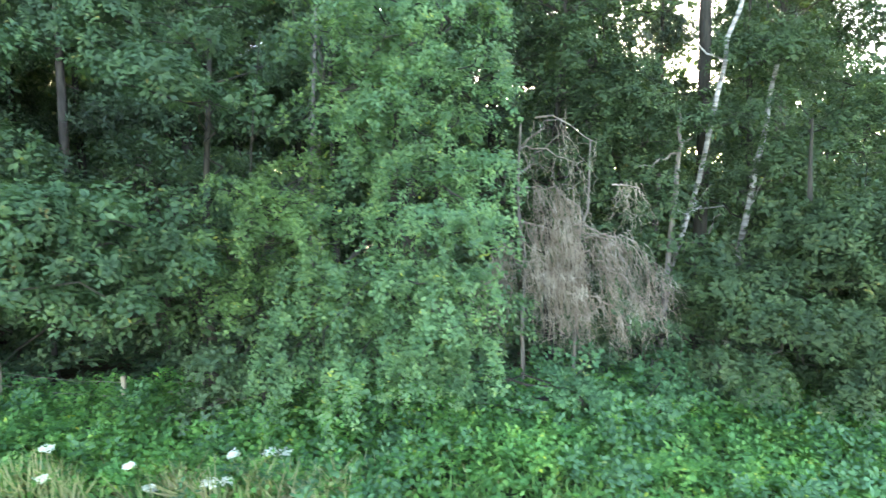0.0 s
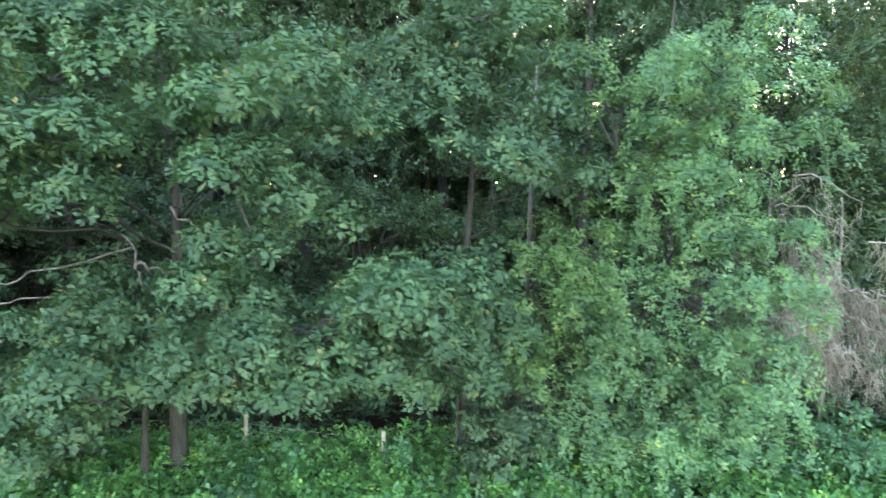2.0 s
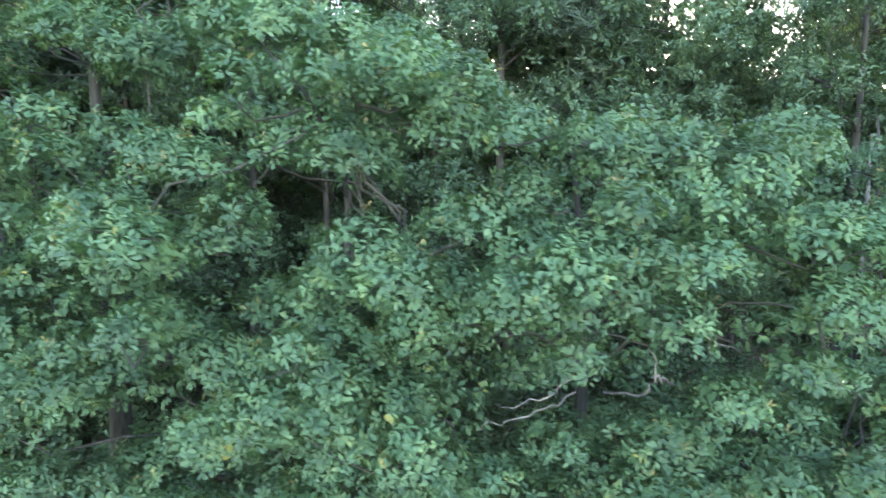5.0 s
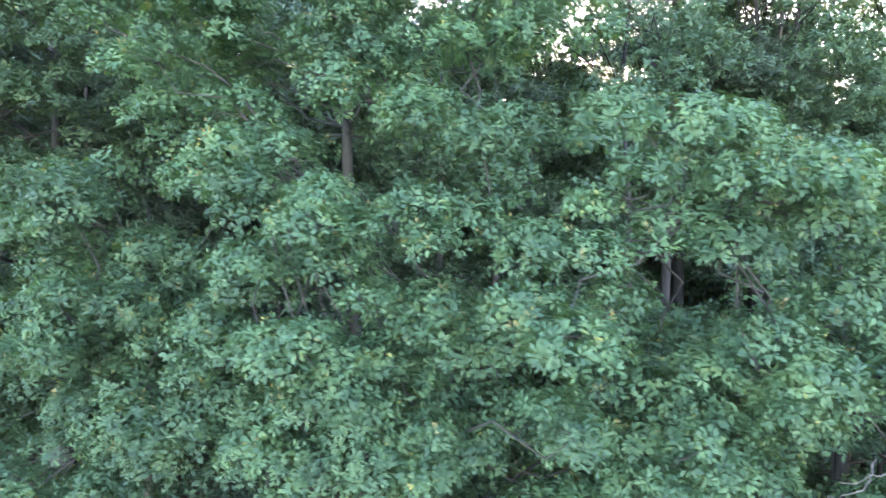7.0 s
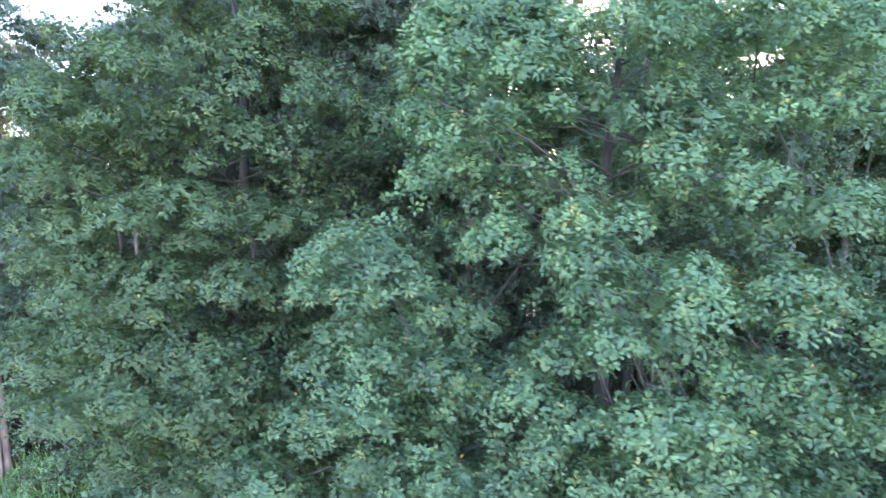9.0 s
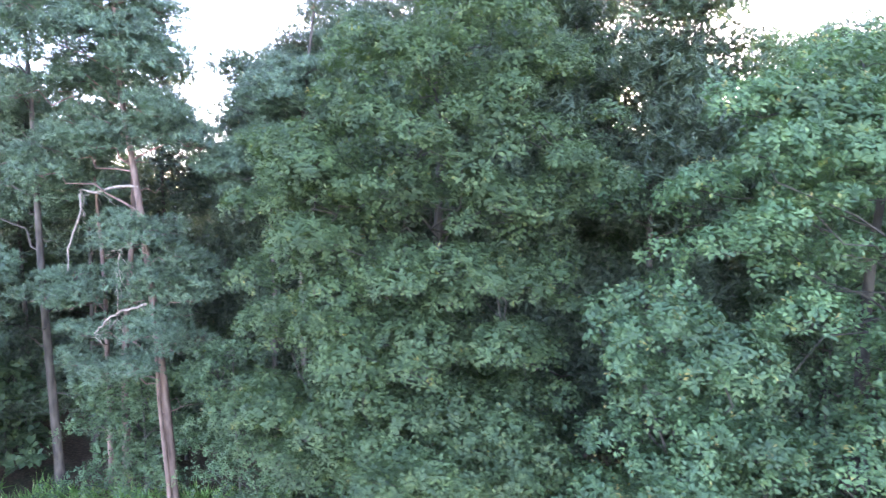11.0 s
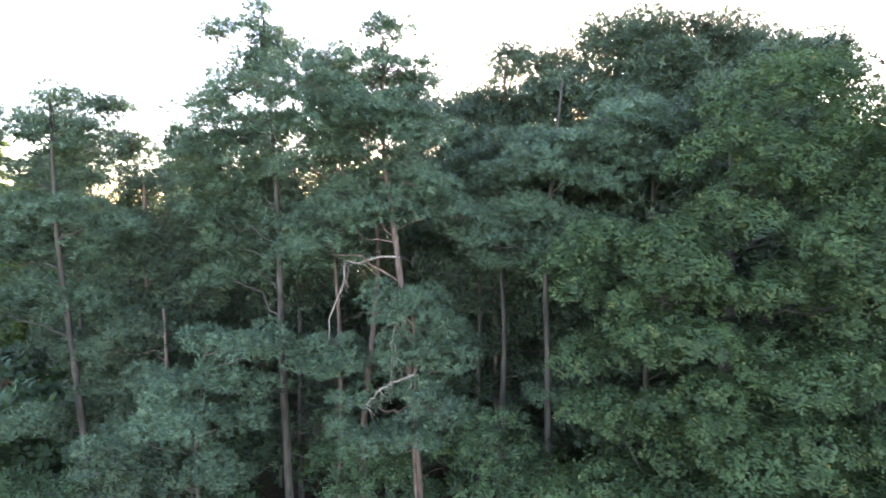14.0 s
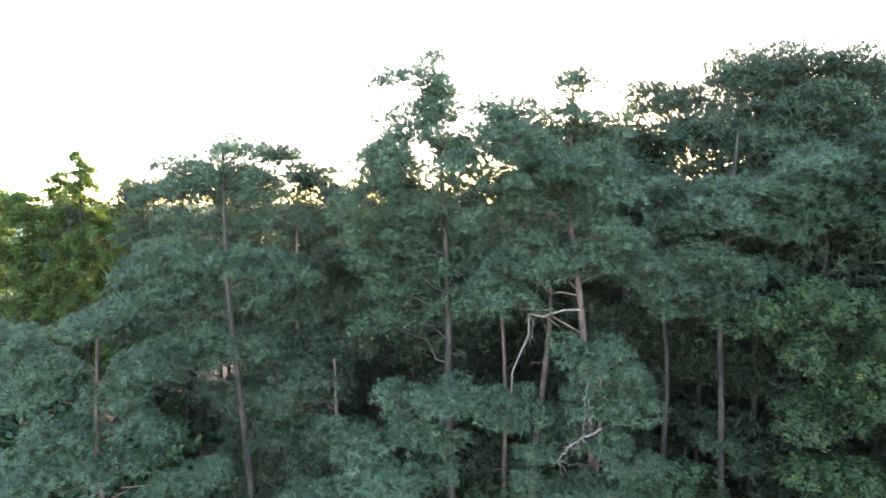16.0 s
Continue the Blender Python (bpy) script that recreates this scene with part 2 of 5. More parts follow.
def leaves(name, centre, axis, rng, mat, count=8, size=0.13, rise=(-0.15, 0.6), shape=KITE_SHAPE, faces=OVAL_FACES, spread=0.05, jitter=0.3):
    """Sprays of leaves: count leaves round each axis at each centre."""
    centre, axis = np.repeat(centre, count, 0), unit(np.repeat(axis, count, 0))
    n = len(centre)
    ref = unit(rng.normal(size=(n, 3)))
    t1 = unit(np.cross(axis, ref))
    e = rng.uniform(*rise, n)[:, None]
    way = t1 * np.cos(e) + axis * np.sin(e)
    up = axis * np.cos(e) - t1 * np.sin(e) + rng.normal(size=(n, 3)) * jitter
    side = unit(np.cross(way, up))
    up = np.cross(side, way)
    s = (size * rng.uniform(0.65, 1.25, n))[:, None, None]
    base = centre + t1 * (spread * rng.uniform(0, 1.6, n))[:, None] + axis * rng.normal(size=n)[:, None] * spread
    v = base[:, None] + s * (shape[None, :, 0:1] * way[:, None] + shape[None, :, 1:2] * side[:, None] + shape[None, :, 2:3] * up[:, None])
    f = (np.arange(n) * len(shape))[:, None, None] + faces[None]
    return mesh_from(name, v.reshape(-1, 3), f, np.full(n * len(faces), faces.shape[1]), mat)


def pad_sprays(rng, pads, density, flat=0.45, droop=0.25, under=0.12, mound=0.34, per=11, tend=(0, -0.25, 0.35)):
    """Centres and axes of the sprays on leafy pads (x, y, z, r): each pad a flat tier of small rounded mounds."""
    cs, axs = [np.zeros((0, 3))], [np.zeros((0, 3))]
    for x, y, z, r in pads:
        k = max(2, int(density * r * r * 3.1 / per + 0.5))
        m = unit(rng.normal(size=(k, 3))) * (rng.random((k, 1)) ** 0.45) * (r * 0.95, r * 0.85, r * flat)
        m[:, 2] = m[:, 2] * 0.8 - droop * (m[:, 0] ** 2 + m[:, 1] ** 2) / max(r, 0.1) + droop * r * 0.4
        n = k * per
        pick = np.repeat(np.arange(k), per)
        d = unit(rng.normal(size=(n, 3)) + tend)
        d[:, 2] = np.where(rng.random(n) < under, d[:, 2], np.abs(d[:, 2]))
        size = mound * rng.uniform(0.7, 1.35, k)[pick]
        p = m[pick] + d * (size * rng.uniform(0.8, 1.05, n))[:, None] * (1, 1, 0.72)
        cs.append(p + (x, y, z))
        axs.append(d * (0.8, 0.8, 0.7) + (0, -0.1, 0.45) + rng.normal(size=(n, 3)) * 0.22)
    return np.concatenate(cs), np.concatenate(axs)


def clump_sprays(rng, pads, tall=0.6, clump=0.42, gap=0.2, fill=7.0, low=-0.15, drop=0.1, up=0.3):
    """Centres and axes of the tufts on leafy boughs (x, y, z, r): each bough a flattened group of rounded clumps, each clump a dome of evenly spaced tufts."""
    cs, axs = [np.zeros((0, 3))], [np.zeros((0, 3))]
    for x, y, z, r in pads:
        k = max(2, int(fill * tall * r * r + rng.random()))
        mids = np.zeros((0, 3))
        for _ in range(k):
            trial = unit(rng.normal(size=(7, 3))) * (rng.random((7, 1)) ** 0.35)
            away = np.min(np.linalg.norm(trial[:, None] - mids[None], axis=2), axis=1) if len(mids) else np.ones(7)
            mids = np.concatenate([mids, trial[np.argmax(away)][None]])
        mids = mids * (r * 0.86, r * 0.74, r * tall * 0.8)
        mids[:, 2] -= 0.16 * (mids[:, 0] ** 2 + mids[:, 1] ** 2) / max(r, 0.1)
        for m in mids:
            c = clump * rng.uniform(0.65, 1.3)
            n = max(5, int(2 * np.pi * c * c * (1 - low) * 0.9 / (gap * gap)))
            i = np.arange(n) + 0.5
            cz = 1 - (1 - low) * i / n
            th = i * 2.399963 + rng.uniform(0, 6.3)
            rad = np.sqrt(np.maximum(0, 1 - cz * cz))
            d = unit(np.stack([rad * np.cos(th), rad * np.sin(th), cz], 1) + rng.normal(size=(n, 3)) * 0.13)
            keep = rng.random(n) > drop
            d = d[keep]
            q = d * (c * rng.uniform(0.86, 1.12, len(d)))[:, None] * (1, 1, 0.8)
            cs.append(q + m + (x, y, z))
            axs.append(d + (0, -0.15, up) + rng.normal(size=(len(d), 3)) * 0.1)
    return np.concatenate(cs), np.concatenate(axs)


def bend(rng, a, b, k=7, sag=0.12, wiggle=0.05):
    """A crooked path from a to b that rises first and then levels out."""
    a, b = np.asarray(a, float), np.asarray(b, float)
    s = np.linspace(0, 1, k)[:, None]
    d = np.linalg.norm(b - a)
    p = a + (b - a) * s
    p[:, 2] += np.sin(s[:, 0] * np.pi) * d * sag
    w = rng.normal(size=(k, 3)) * wiggle * d
    w[0] = w[-1] = 0
    return p + w


def taper(a, b, k, power=1.0):
    return a + (b - a) * np.linspace(0, 1, k) ** power


# ---- trees ----
def broadleaf(name, label, base, height, trunk_r, pads, depth, rng, leaf, bark=OAK_BARK, limbs=7, density=50, back=1.0, size=0.104, count=14, inner_density=20, inner_size=1.25, mound=0.30, strands=0, per=11, twigs=3, shoots=0.0,
              shape=KITE_SHAPE, faces=OVAL_FACES, category="tree", group="trees of the wood edge", rise=(-0.1, 0.75), flat=0.34, droop=0.2, lean=(0, 0), body=1.0, heads=0.0, clump=0.46, gap=0.18, fill=8.5, jitter=0.3, low=-0.1):
    """A tree with a crown of leafy pads: front pads as given, more behind and between them."""
    x0, y0 = base
    z0 = -0.1
    tree = thing(name, (x0, y0, 0), label, category, group)
    pads = [(x, y + rng.normal() * 0.25, z, r) for x, y, z, r in pads]
    inner = []
    for x, y, z, r in pads:
        for _ in range(int(body + rng.random())):
            inner.append((x + rng.normal() * 0.5 * r, y + depth * rng.uniform(0.6, 1.1), z - 0.3 * r + rng.normal() * 0.5 * r, r * rng.uniform(0.8, 1.1)))
    far = []
    for x, y, z, r in pads:
        if rng.random() < back:
            far.append((x + rng.normal() * 0.6, y + depth * rng.uniform(1.0, 1.8), z + rng.normal() * 0.5, r * 1.1))
    if heads:
        c, a = clump_sprays(rng, pads, heads, clump, gap, fill, low)
    else:
        c, a = pad_sprays(rng, pads, density, flat, droop, mound=mound, per=per)
    if strands:
        cc, aa = [c], [a]
        for x, y, z, r in pads:
            for _ in range(strands):
                th, ln = rng.uniform(0, 6.3), rng.uniform(0.35, 1.0)
                k = int(ln / 0.075)
                q = np.linspace(0, 1, k)[:, None]
                way = np.array((math.cos(th) * 1.5, math.sin(th) - 0.5, 0)) * r
                line = np.array((x, y, z + 0.3 * r)) + way * (0.5 + 0.5 * q ** 0.6) - np.array((0, 0, 1)) * ln * q ** 1.7
                cc.append(line + rng.normal(size=(k, 3)) * 0.03)
                aa.append(np.tile((math.cos(th) * 0.5, -0.6, 0.35), (k, 1)) + rng.normal(size=(k, 3)) * 0.4)
        c, a = np.concatenate(cc), np.concatenate(aa)
    if heads:
        c2, a2 = clump_sprays(rng, inner + far, heads, clump * 1.1, gap * 1.5, fill * 0.6, low)
    else:
        c2, a2 = pad_sprays(rng, inner + far, inner_density, flat, droop, mound=mound * 1.4, per=7)
    k = 12
    tp = np.zeros((k, 3))
    s = np.linspace(0, 1, k)
    tp[:, 2] = z0 + s * height * 0.92
    tp[:, 0] = x0 + s * lean[0] + np.sin(s * 5 + rng.uniform(0, 6)) * 0.02 * height * s
    tp[:, 1] = y0 + s * lean[1] + np.cos(s * 4 + rng.uniform(0, 6)) * 0.02 * height * s
    t = Tubes()
    r_t = taper(trunk_r, trunk_r * 0.15, k, 0.85)
    r_t[0] *= 1.35
    t.add(tp, r_t, 10)
    part("trunk", t.mesh("trunk", bark), tree)

    def on_trunk(z):
        q = np.clip((z - z0) / (height * 0.92), 0.05, 0.97)
        return np.array([np.interp(q, s, tp[:, i]) for i in range(3)]), np.interp(q, s, r_t)

    allp = pads + inner
    order = sorted(range(len(pads)), key=lambda i: -pads[i][3])[:limbs]
    tips = []
    for i in order:
        x, y, z, r = pads[i]
        start, rad = on_trunk(max(0.8, z - 0.25 * math.hypot(x - x0, y - y0) - 0.5))
        path = bend(rng, start, (x, y + 0.3 * r, z - 0.15 * r), 8, 0.06, 0.045)
        t = Tubes()
        t.add(path, taper(rad * 0.36, 0.014, 8), 7)
        part("limb", t.mesh("limb", bark), tree)
        tips.append(path)
    t = Tubes()
    nodes_at = np.concatenate(tips)
    for x, y, z, r in allp:
        e = np.array((x, y, z - 0.1 * r))
        near = nodes_at[np.argmin(np.linalg.norm(nodes_at - e, axis=1) + (nodes_at[:, 2] > z) * 0.6)]
        mid = bend(rng, near, e, 5, 0.05, 0.06)
        t.add(mid, taper(0.024, 0.010, 5), 5)
        for _ in range(twigs):
            tip = e + unit(rng.normal(size=3)) * r * (0.75, 0.75, 0.3) + (0, 0, 0.1 * r)
            t.add(bend(rng, e, tip, 4, 0.05, 0.08), taper(0.012, 0.004, 4), 4)
    part("branchwork", t.mesh("branchwork", bark), tree, kind="stuff")
    part("crown", leaves("crown", c, a, rng, leaf, count, size, rise, shape, faces, jitter=jitter), tree, kind="stuff")
    if shoots:
        pick = (rng.random(len(c)) < shoots) & (a[:, 2] > 0.45)
        part("shoot_growth", leaves("shoot_growth", c[pick] + unit(a[pick]) * 0.07, a[pick], rng, SHOOT_LEAF, 5, size * 0.8, (0.4, 1.2), shape, faces), tree, "bronze and yellowing shoots", kind="stuff")
    if len(c2):
        part("inner_crown", leaves("inner_crown", c2, a2, rng, leaf, 10 if heads else 8, size * inner_size, rise, OVAL_SHAPE, OVAL_FACES, 0.06), tree, kind="stuff")
    return tree


def pine(name, label, path, r0, pads, depth, rng, mat=PINE_NEEDLE, bark=PINE_BARK, stubs=6, size=0.15, count=14, back=1, twigs=4, grow=1.3, coarse=False, leader=0, tall=0.46, clump=0.44, gap=0.17, fill=12.0, group="pines of the wood edge"):
    """A pine: bare trunk along path, limbs to flat needle pads high up, dead stubs below them."""
    path = np.asarray(path, float)
    s = np.linspace(0, 1, 14)
    base_s = np.linspace(0, 1, len(path))
    tp = np.stack([np.interp(s, base_s, path[:, i]) for i in range(3)], 1)
    tp[:, 0] += np.sin(s * 9 + rng.uniform(0, 6)) * 0.05
    tree = thing(name, (tp[0, 0], tp[0, 1], 0), label, "tree", group)
    r_t = taper(r0, 0.04, 14, 0.8)
    r_t[0] *= 1.25
    t = Tubes()
    t.add(tp, r_t, 10)
    part("trunk", t.mesh("trunk", bark), tree)
    full = []
    for x, y, z, r in pads:
        r *= grow
        full.append((x, y + rng.normal() * 0.3, z, r))
        for _ in range(back):
            full.append((x + rng.normal() * 0.7 * r, y + depth * rng.uniform(0.2, 1.0), z + rng.normal() * 0.35 * r - 0.15 * r, r * rng.uniform(0.75, 1.05)))
    top = tp[-1]
    for i in range(leader):
        q = i / max(1, leader - 1)
        full.append((top[0] + rng.normal() * 0.5 * (1.15 - q), top[1] + rng.normal() * 0.4, top[2] - 3.0 * (1 - q) + 0.1, 0.26 + 0.34 * (1 - q)))
    low = min(p[2] for p in full)
    boughs = Tubes()
    for n, (x, y, z, r) in enumerate(full[:len(pads) * (1 + back):1 + back]):
        h = np.clip(z - 0.35 * math.hypot(x - tp[0, 0], y - tp[0, 1]), tp[1, 2], tp[-2, 2])
        st = np.array([np.interp(h, tp[:, 2], tp[:, i]) for i in range(3)])
        rad = np.interp(h, tp[:, 2], r_t)
        if coarse:
            boughs.add(bend(rng, st, (x, y, z - 0.1 * r), 4, 0.1, 0.05), taper(max(0.03, rad * 0.4), 0.012, 4), 4)
            continue
        t = Tubes()
        t.add(bend(rng, st, (x, y, z - 0.1 * r), 7, 0.1, 0.05), taper(max(0.03, rad * 0.4), 0.012, 7), 6)
        part("limb", t.mesh("limb", bark), tree)
    t = boughs
    for x, y, z, r in full:
        for _ in range(twigs):
            tip = np.array((x, y, z)) + unit(rng.normal(size=3)) * r * (0.8, 0.8, 0.25)
            t.add(bend(rng, (x, y, z - 0.12 * r), tip, 4, 0.05, 0.08), taper(0.016, 0.005, 4), 4)
    for _ in range(stubs):
        h = rng.uniform(max(2.5, tp[0, 2] + 2), max(low + 1.5, 5))
        st = np.array([np.interp(h, tp[:, 2], tp[:, i]) for i in range(3)])
        a = rng.uniform(0, 6.3)
        t.add(bend(rng, st, st + np.array((math.cos(a), math.sin(a), rng.uniform(-0.3, 0.25))) * rng.uniform(0.5, 1.6), 6, 0.03, 0.07), taper(0.03, 0.006, 6), 5)
    part("branchwork", t.mesh("branchwork", bark), tree, kind="stuff")
    front = full[::1 + back] if back else full
    rest = [q for n, q in enumerate(full) if n % (1 + back)] if back else []
    c, a = clump_sprays(rng, front, tall, clump, gap, fill, 0.1, 0.08, 0.35)
    c2, a2 = clump_sprays(rng, rest, tall, clump * 1.1, gap * 1.15, fill, 0.15, 0.1, 0.3)
    c, a = np.concatenate([c, c2]), np.concatenate([a, a2])
    part("crown", leaves("crown", c, a, rng, mat, count, size, (-0.4, 1.2), BLADE_SHAPE, BLADE_FACES, 0.03), tree, kind="stuff")
    return tree


def at_depth(triples, y, rng, jit=0.35, slope=0.0, z_ref=0.0, scale=0.95):
    """Pads (x, y, z, r) from (x, z, r), standing about y, leaning back by slope with height."""
    return [(x, y + rng.normal() * jit + slope * (z - z_ref), z, r * scale) for x, z, r in triples]


# ---- ground ----
def ground():
    xs = np.unique(np.concatenate([np.linspace(-1500, -110, 12), np.linspace(-110, 60, 171), np.linspace(60, 1500, 12)]))
    ys = np.unique(np.concatenate([np.linspace(-1500, -40, 12), np.linspace(-40, 75, 116), np.linspace(75, 1800, 12)]))
    X, Y = np.meshgrid(xs, ys, indexing="ij")
    Z = np.array([[ground_z(x, y) for y in ys] for x in xs])
    v = np.stack([X, Y, Z], -1).reshape(-1, 3)
    n = len(ys)
    i = np.arange(len(xs) - 1)[:, None] * n + np.arange(n - 1)[None]
    f = np.stack([i, i + n, i + n + 1, i + 1], -1).reshape(-1, 4)
    ob = new("ground", mesh_from("ground", v, f, np.full(len(f), 4), GROUND, True))
    return tagged(ob, "grassy verge running into brown woodland leaf litter", "ground", kind="structure")


def ground_z(x, y):
    near = max(0.0, 1 - abs(y - 15) / 60) * max(0.0, 1 - abs(x + 25) / 90)
    return near * (0.16 * noise.noise((x * 0.3, y * 0.3, 0)) + 0.3 * noise.noise((x * 0.07, y * 0.07, 3))) - 0.05


ground()


# ---- oaks of the wood edge ----
OAK_A_UPPER = [
    (-10.2, 7.6, 1.1), (-9.1, 7.7, 0.8), (-11.5, 7.5, 0.8), (-13.5, 6.6, 1.1), (-11.2, 6.7, 1.3), (-9.9, 6.7, 0.9),
    (-11.2, 5.8, 1.3), (-9.8, 5.8, 0.7), (-7.7, 6.2, 1.1), (-7.2, 7.2, 1.1), (-6.4, 6.9, 0.8), (-7.5, 5.2, 0.8),
    (-13.9, 8.2, 0.8), (-12.2, 8.4, 0.9), (-10.5, 8.3, 1.1), (-9.6, 8.2, 0.9), (-8.3, 8.1, 0.9), (-12.2, 7.1, 0.8),
    (-12.5, 6.0, 0.7), (-8.5, 7.2, 0.6)]
OAK_A_LOWER = [
    (-13.8, 4.1, 1.1), (-12.4, 3.7, 1.2), (-10.8, 3.7, 1.2), (-9.6, 4.1, 1.2), (-8.3, 4.4, 1.1), (-9.6, 3.3, 1.3),
    (-7.5, 4.0, 1.2), (-6.7, 3.6, 1.1), (-11.2, 3.0, 1.2), (-12.6, 3.1, 1.0), (-14.2, 5.4, 0.9), (-14.7, 4.7, 0.9),
    (-6.0, 4.5, 1.1), (-5.3, 4.0, 0.9), (-13.2, 4.7, 0.6), (-5.6, 4.6, 0.7), (-8.6, 3.6, 0.9), (-8.9, 3.2, 0.7),
    (-7.9, 3.3, 0.7), (-7.1, 3.3, 0.6), (-6.3, 3.4, 0.6), (-10.2, 2.8, 0.7)]
OAK_A_EAST = [
    (-5.4, 4.1, 0.8), (-4.6, 3.9, 0.8), (-4.2, 3.6, 0.7), (-5.2, 3.4, 0.8), (-5.9, 3.1, 0.7), (-4.6, 3.2, 0.7),
    (-6.1, 3.9, 0.7), (-4.1, 4.1, 0.6)]
OAK_S = [
    (-5.0, 7.9, 1.1), (-3.8, 7.2, 1.0), (-3.6, 6.3, 0.9), (-5.5, 7.4, 0.9), (-4.4, 8.6, 1.0), (-5.2, 6.8, 0.8),
    (-4.6, 6.5, 0.8), (-3.5, 7.9, 0.9), (-6.1, 8.3, 0.9)]
OAK_B = [
    (-14.2, 9.6, 0.8), (-15.1, 9.7, 0.8), (-13.8, 8.9, 1.2), (-15.3, 8.8, 1.0), (-15.7, 8.1, 1.1), (-16.5, 8.0, 0.7),
    (-14.5, 8.5, 0.8), (-13.1, 8.6, 0.8), (-16.3, 7.2, 0.9), (-15.6, 7.2, 0.7), (-16.1, 6.0, 0.9), (-15.2, 5.9, 0.9),
    (-14.1, 5.7, 0.8), (-13.1, 6.2, 0.7), (-12.8, 5.8, 0.9), (-14.6, 5.5, 1.0), (-13.7, 5.4, 1.1), (-15.8, 5.2, 0.9),
    (-12.3, 6.3, 0.7), (-12.5, 8.9, 0.9), (-13.2, 9.6, 0.8)]
OAK_B_LOW = [
    (-16.7, 5.3, 1.0), (-16.3, 4.2, 1.0), (-16.8, 3.5, 0.9), (-15.1, 5.3, 0.9), (-15.3, 4.2, 0.9), (-14.4, 4.7, 0.8),
    (-13.7, 5.4, 0.7), (-17.9, 4.7, 1.1), (-18.4, 3.2, 1.1), (-17.4, 2.7, 1.0), (-19.4, 4.1, 1.1), (-19.6, 2.8, 1.1),
    (-20.6, 3.6, 1.1)]
OAK_B_SKIRT = [
    (-12.6, 3.4, 0.9), (-13.4, 3.0, 0.9), (-14.2, 3.6, 0.9), (-15.0, 3.1, 0.9), (-15.8, 3.8, 0.9), (-14.8, 4.4, 0.8),
    (-13.6, 4.2, 0.8), (-16.0, 2.8, 0.9), (-12.0, 2.6, 0.8), (-11.4, 2.2, 0.7)]
OAK_C = [
    (-19.1, 10.0, 11.1, 1.1), (-17.4, 10.1, 11.4, 1.0), (-21.2, 10.3, 10.2, 0.9), (-22.7, 11.5, 10.3, 0.9), (-20.5, 9.5, 9.4, 1.0), (-18.9, 9.5, 10.3, 0.9),
    (-18.1, 9.3, 10.0, 0.8), (-17.1, 9.0, 9.7, 0.9), (-22.0, 10.4, 9.0, 0.9), (-20.4, 9.1, 8.7, 1.0), (-19.5, 8.5, 8.4, 0.8), (-20.1, 8.9, 7.8, 0.9),
    (-18.3, 8.5, 8.3, 0.8)]
OAK_C_LOW = [
    (-22.9, 11.0, 7.7, 0.8), (-19.6, 8.5, 6.7, 0.9), (-20.3, 8.9, 6.5, 0.7), (-18.9, 8.5, 6.0, 1.0), (-19.6, 8.5, 5.6, 0.9), (-17.9, 8.5, 6.8, 0.8),
    (-17.1, 8.5, 6.6, 0.7), (-18.5, 8.5, 5.1, 1.0), (-20.4, 9.0, 4.9, 1.0), (-17.8, 8.5, 5.2, 0.7), (-19.3, 8.5, 4.6, 0.9), (-23.4, 12.4, 11.4, 0.9),
    (-17.0, 8.5, 8.2, 0.6), (-18.9, 8.5, 7.2, 0.7), (-21.5, 11.0, 11.3, 1.0)]
OAK_C_TOP = [
    (-22.9, 12.7, 1.1), (-22.1, 12.0, 1.1), (-21.2, 12.6, 1.1), (-21.9, 13.0, 1.1), (-20.0, 12.6, 1.1), (-19.0, 12.1, 1.1),
    (-17.9, 12.6, 1.1), (-16.8, 12.3, 1.1), (-16.0, 12.7, 1.1), (-22.4, 11.0, 1.0), (-23.3, 11.9, 0.8), (-21.4, 11.5, 0.9),
    (-17.3, 11.6, 1.0), (-18.6, 12.9, 1.1), (-21.0, 13.6, 1.2), (-19.6, 13.7, 1.2), (-17.7, 13.6, 1.2), (-16.3, 13.5, 1.2),
    (-16.0, 11.3, 0.9)]
OAK_E = [
    (-24.7, 8.9, 1.0), (-24.1, 8.5, 0.9), (-25.0, 7.8, 1.0), (-24.0, 7.6, 1.1), (-23.1, 7.5, 1.0), (-23.7, 6.8, 1.1),
    (-24.5, 6.3, 1.1), (-23.4, 5.9, 1.2), (-22.6, 6.3, 1.0), (-24.4, 5.4, 1.1), (-23.1, 5.1, 1.1), (-22.1, 5.5, 1.0),
    (-25.3, 8.2, 0.7), (-24.9, 6.9, 0.9), (-23.9, 4.6, 1.1), (-22.3, 4.7, 1.1)]
OAK_E_LOW = [
    (-25.2, 5.4, 1.0), (-24.3, 4.7, 1.0), (-25.4, 4.0, 1.0), (-23.6, 3.8, 1.0), (-24.9, 3.4, 1.0), (-26.4, 4.7, 1.0),
    (-26.3, 3.6, 1.0)]
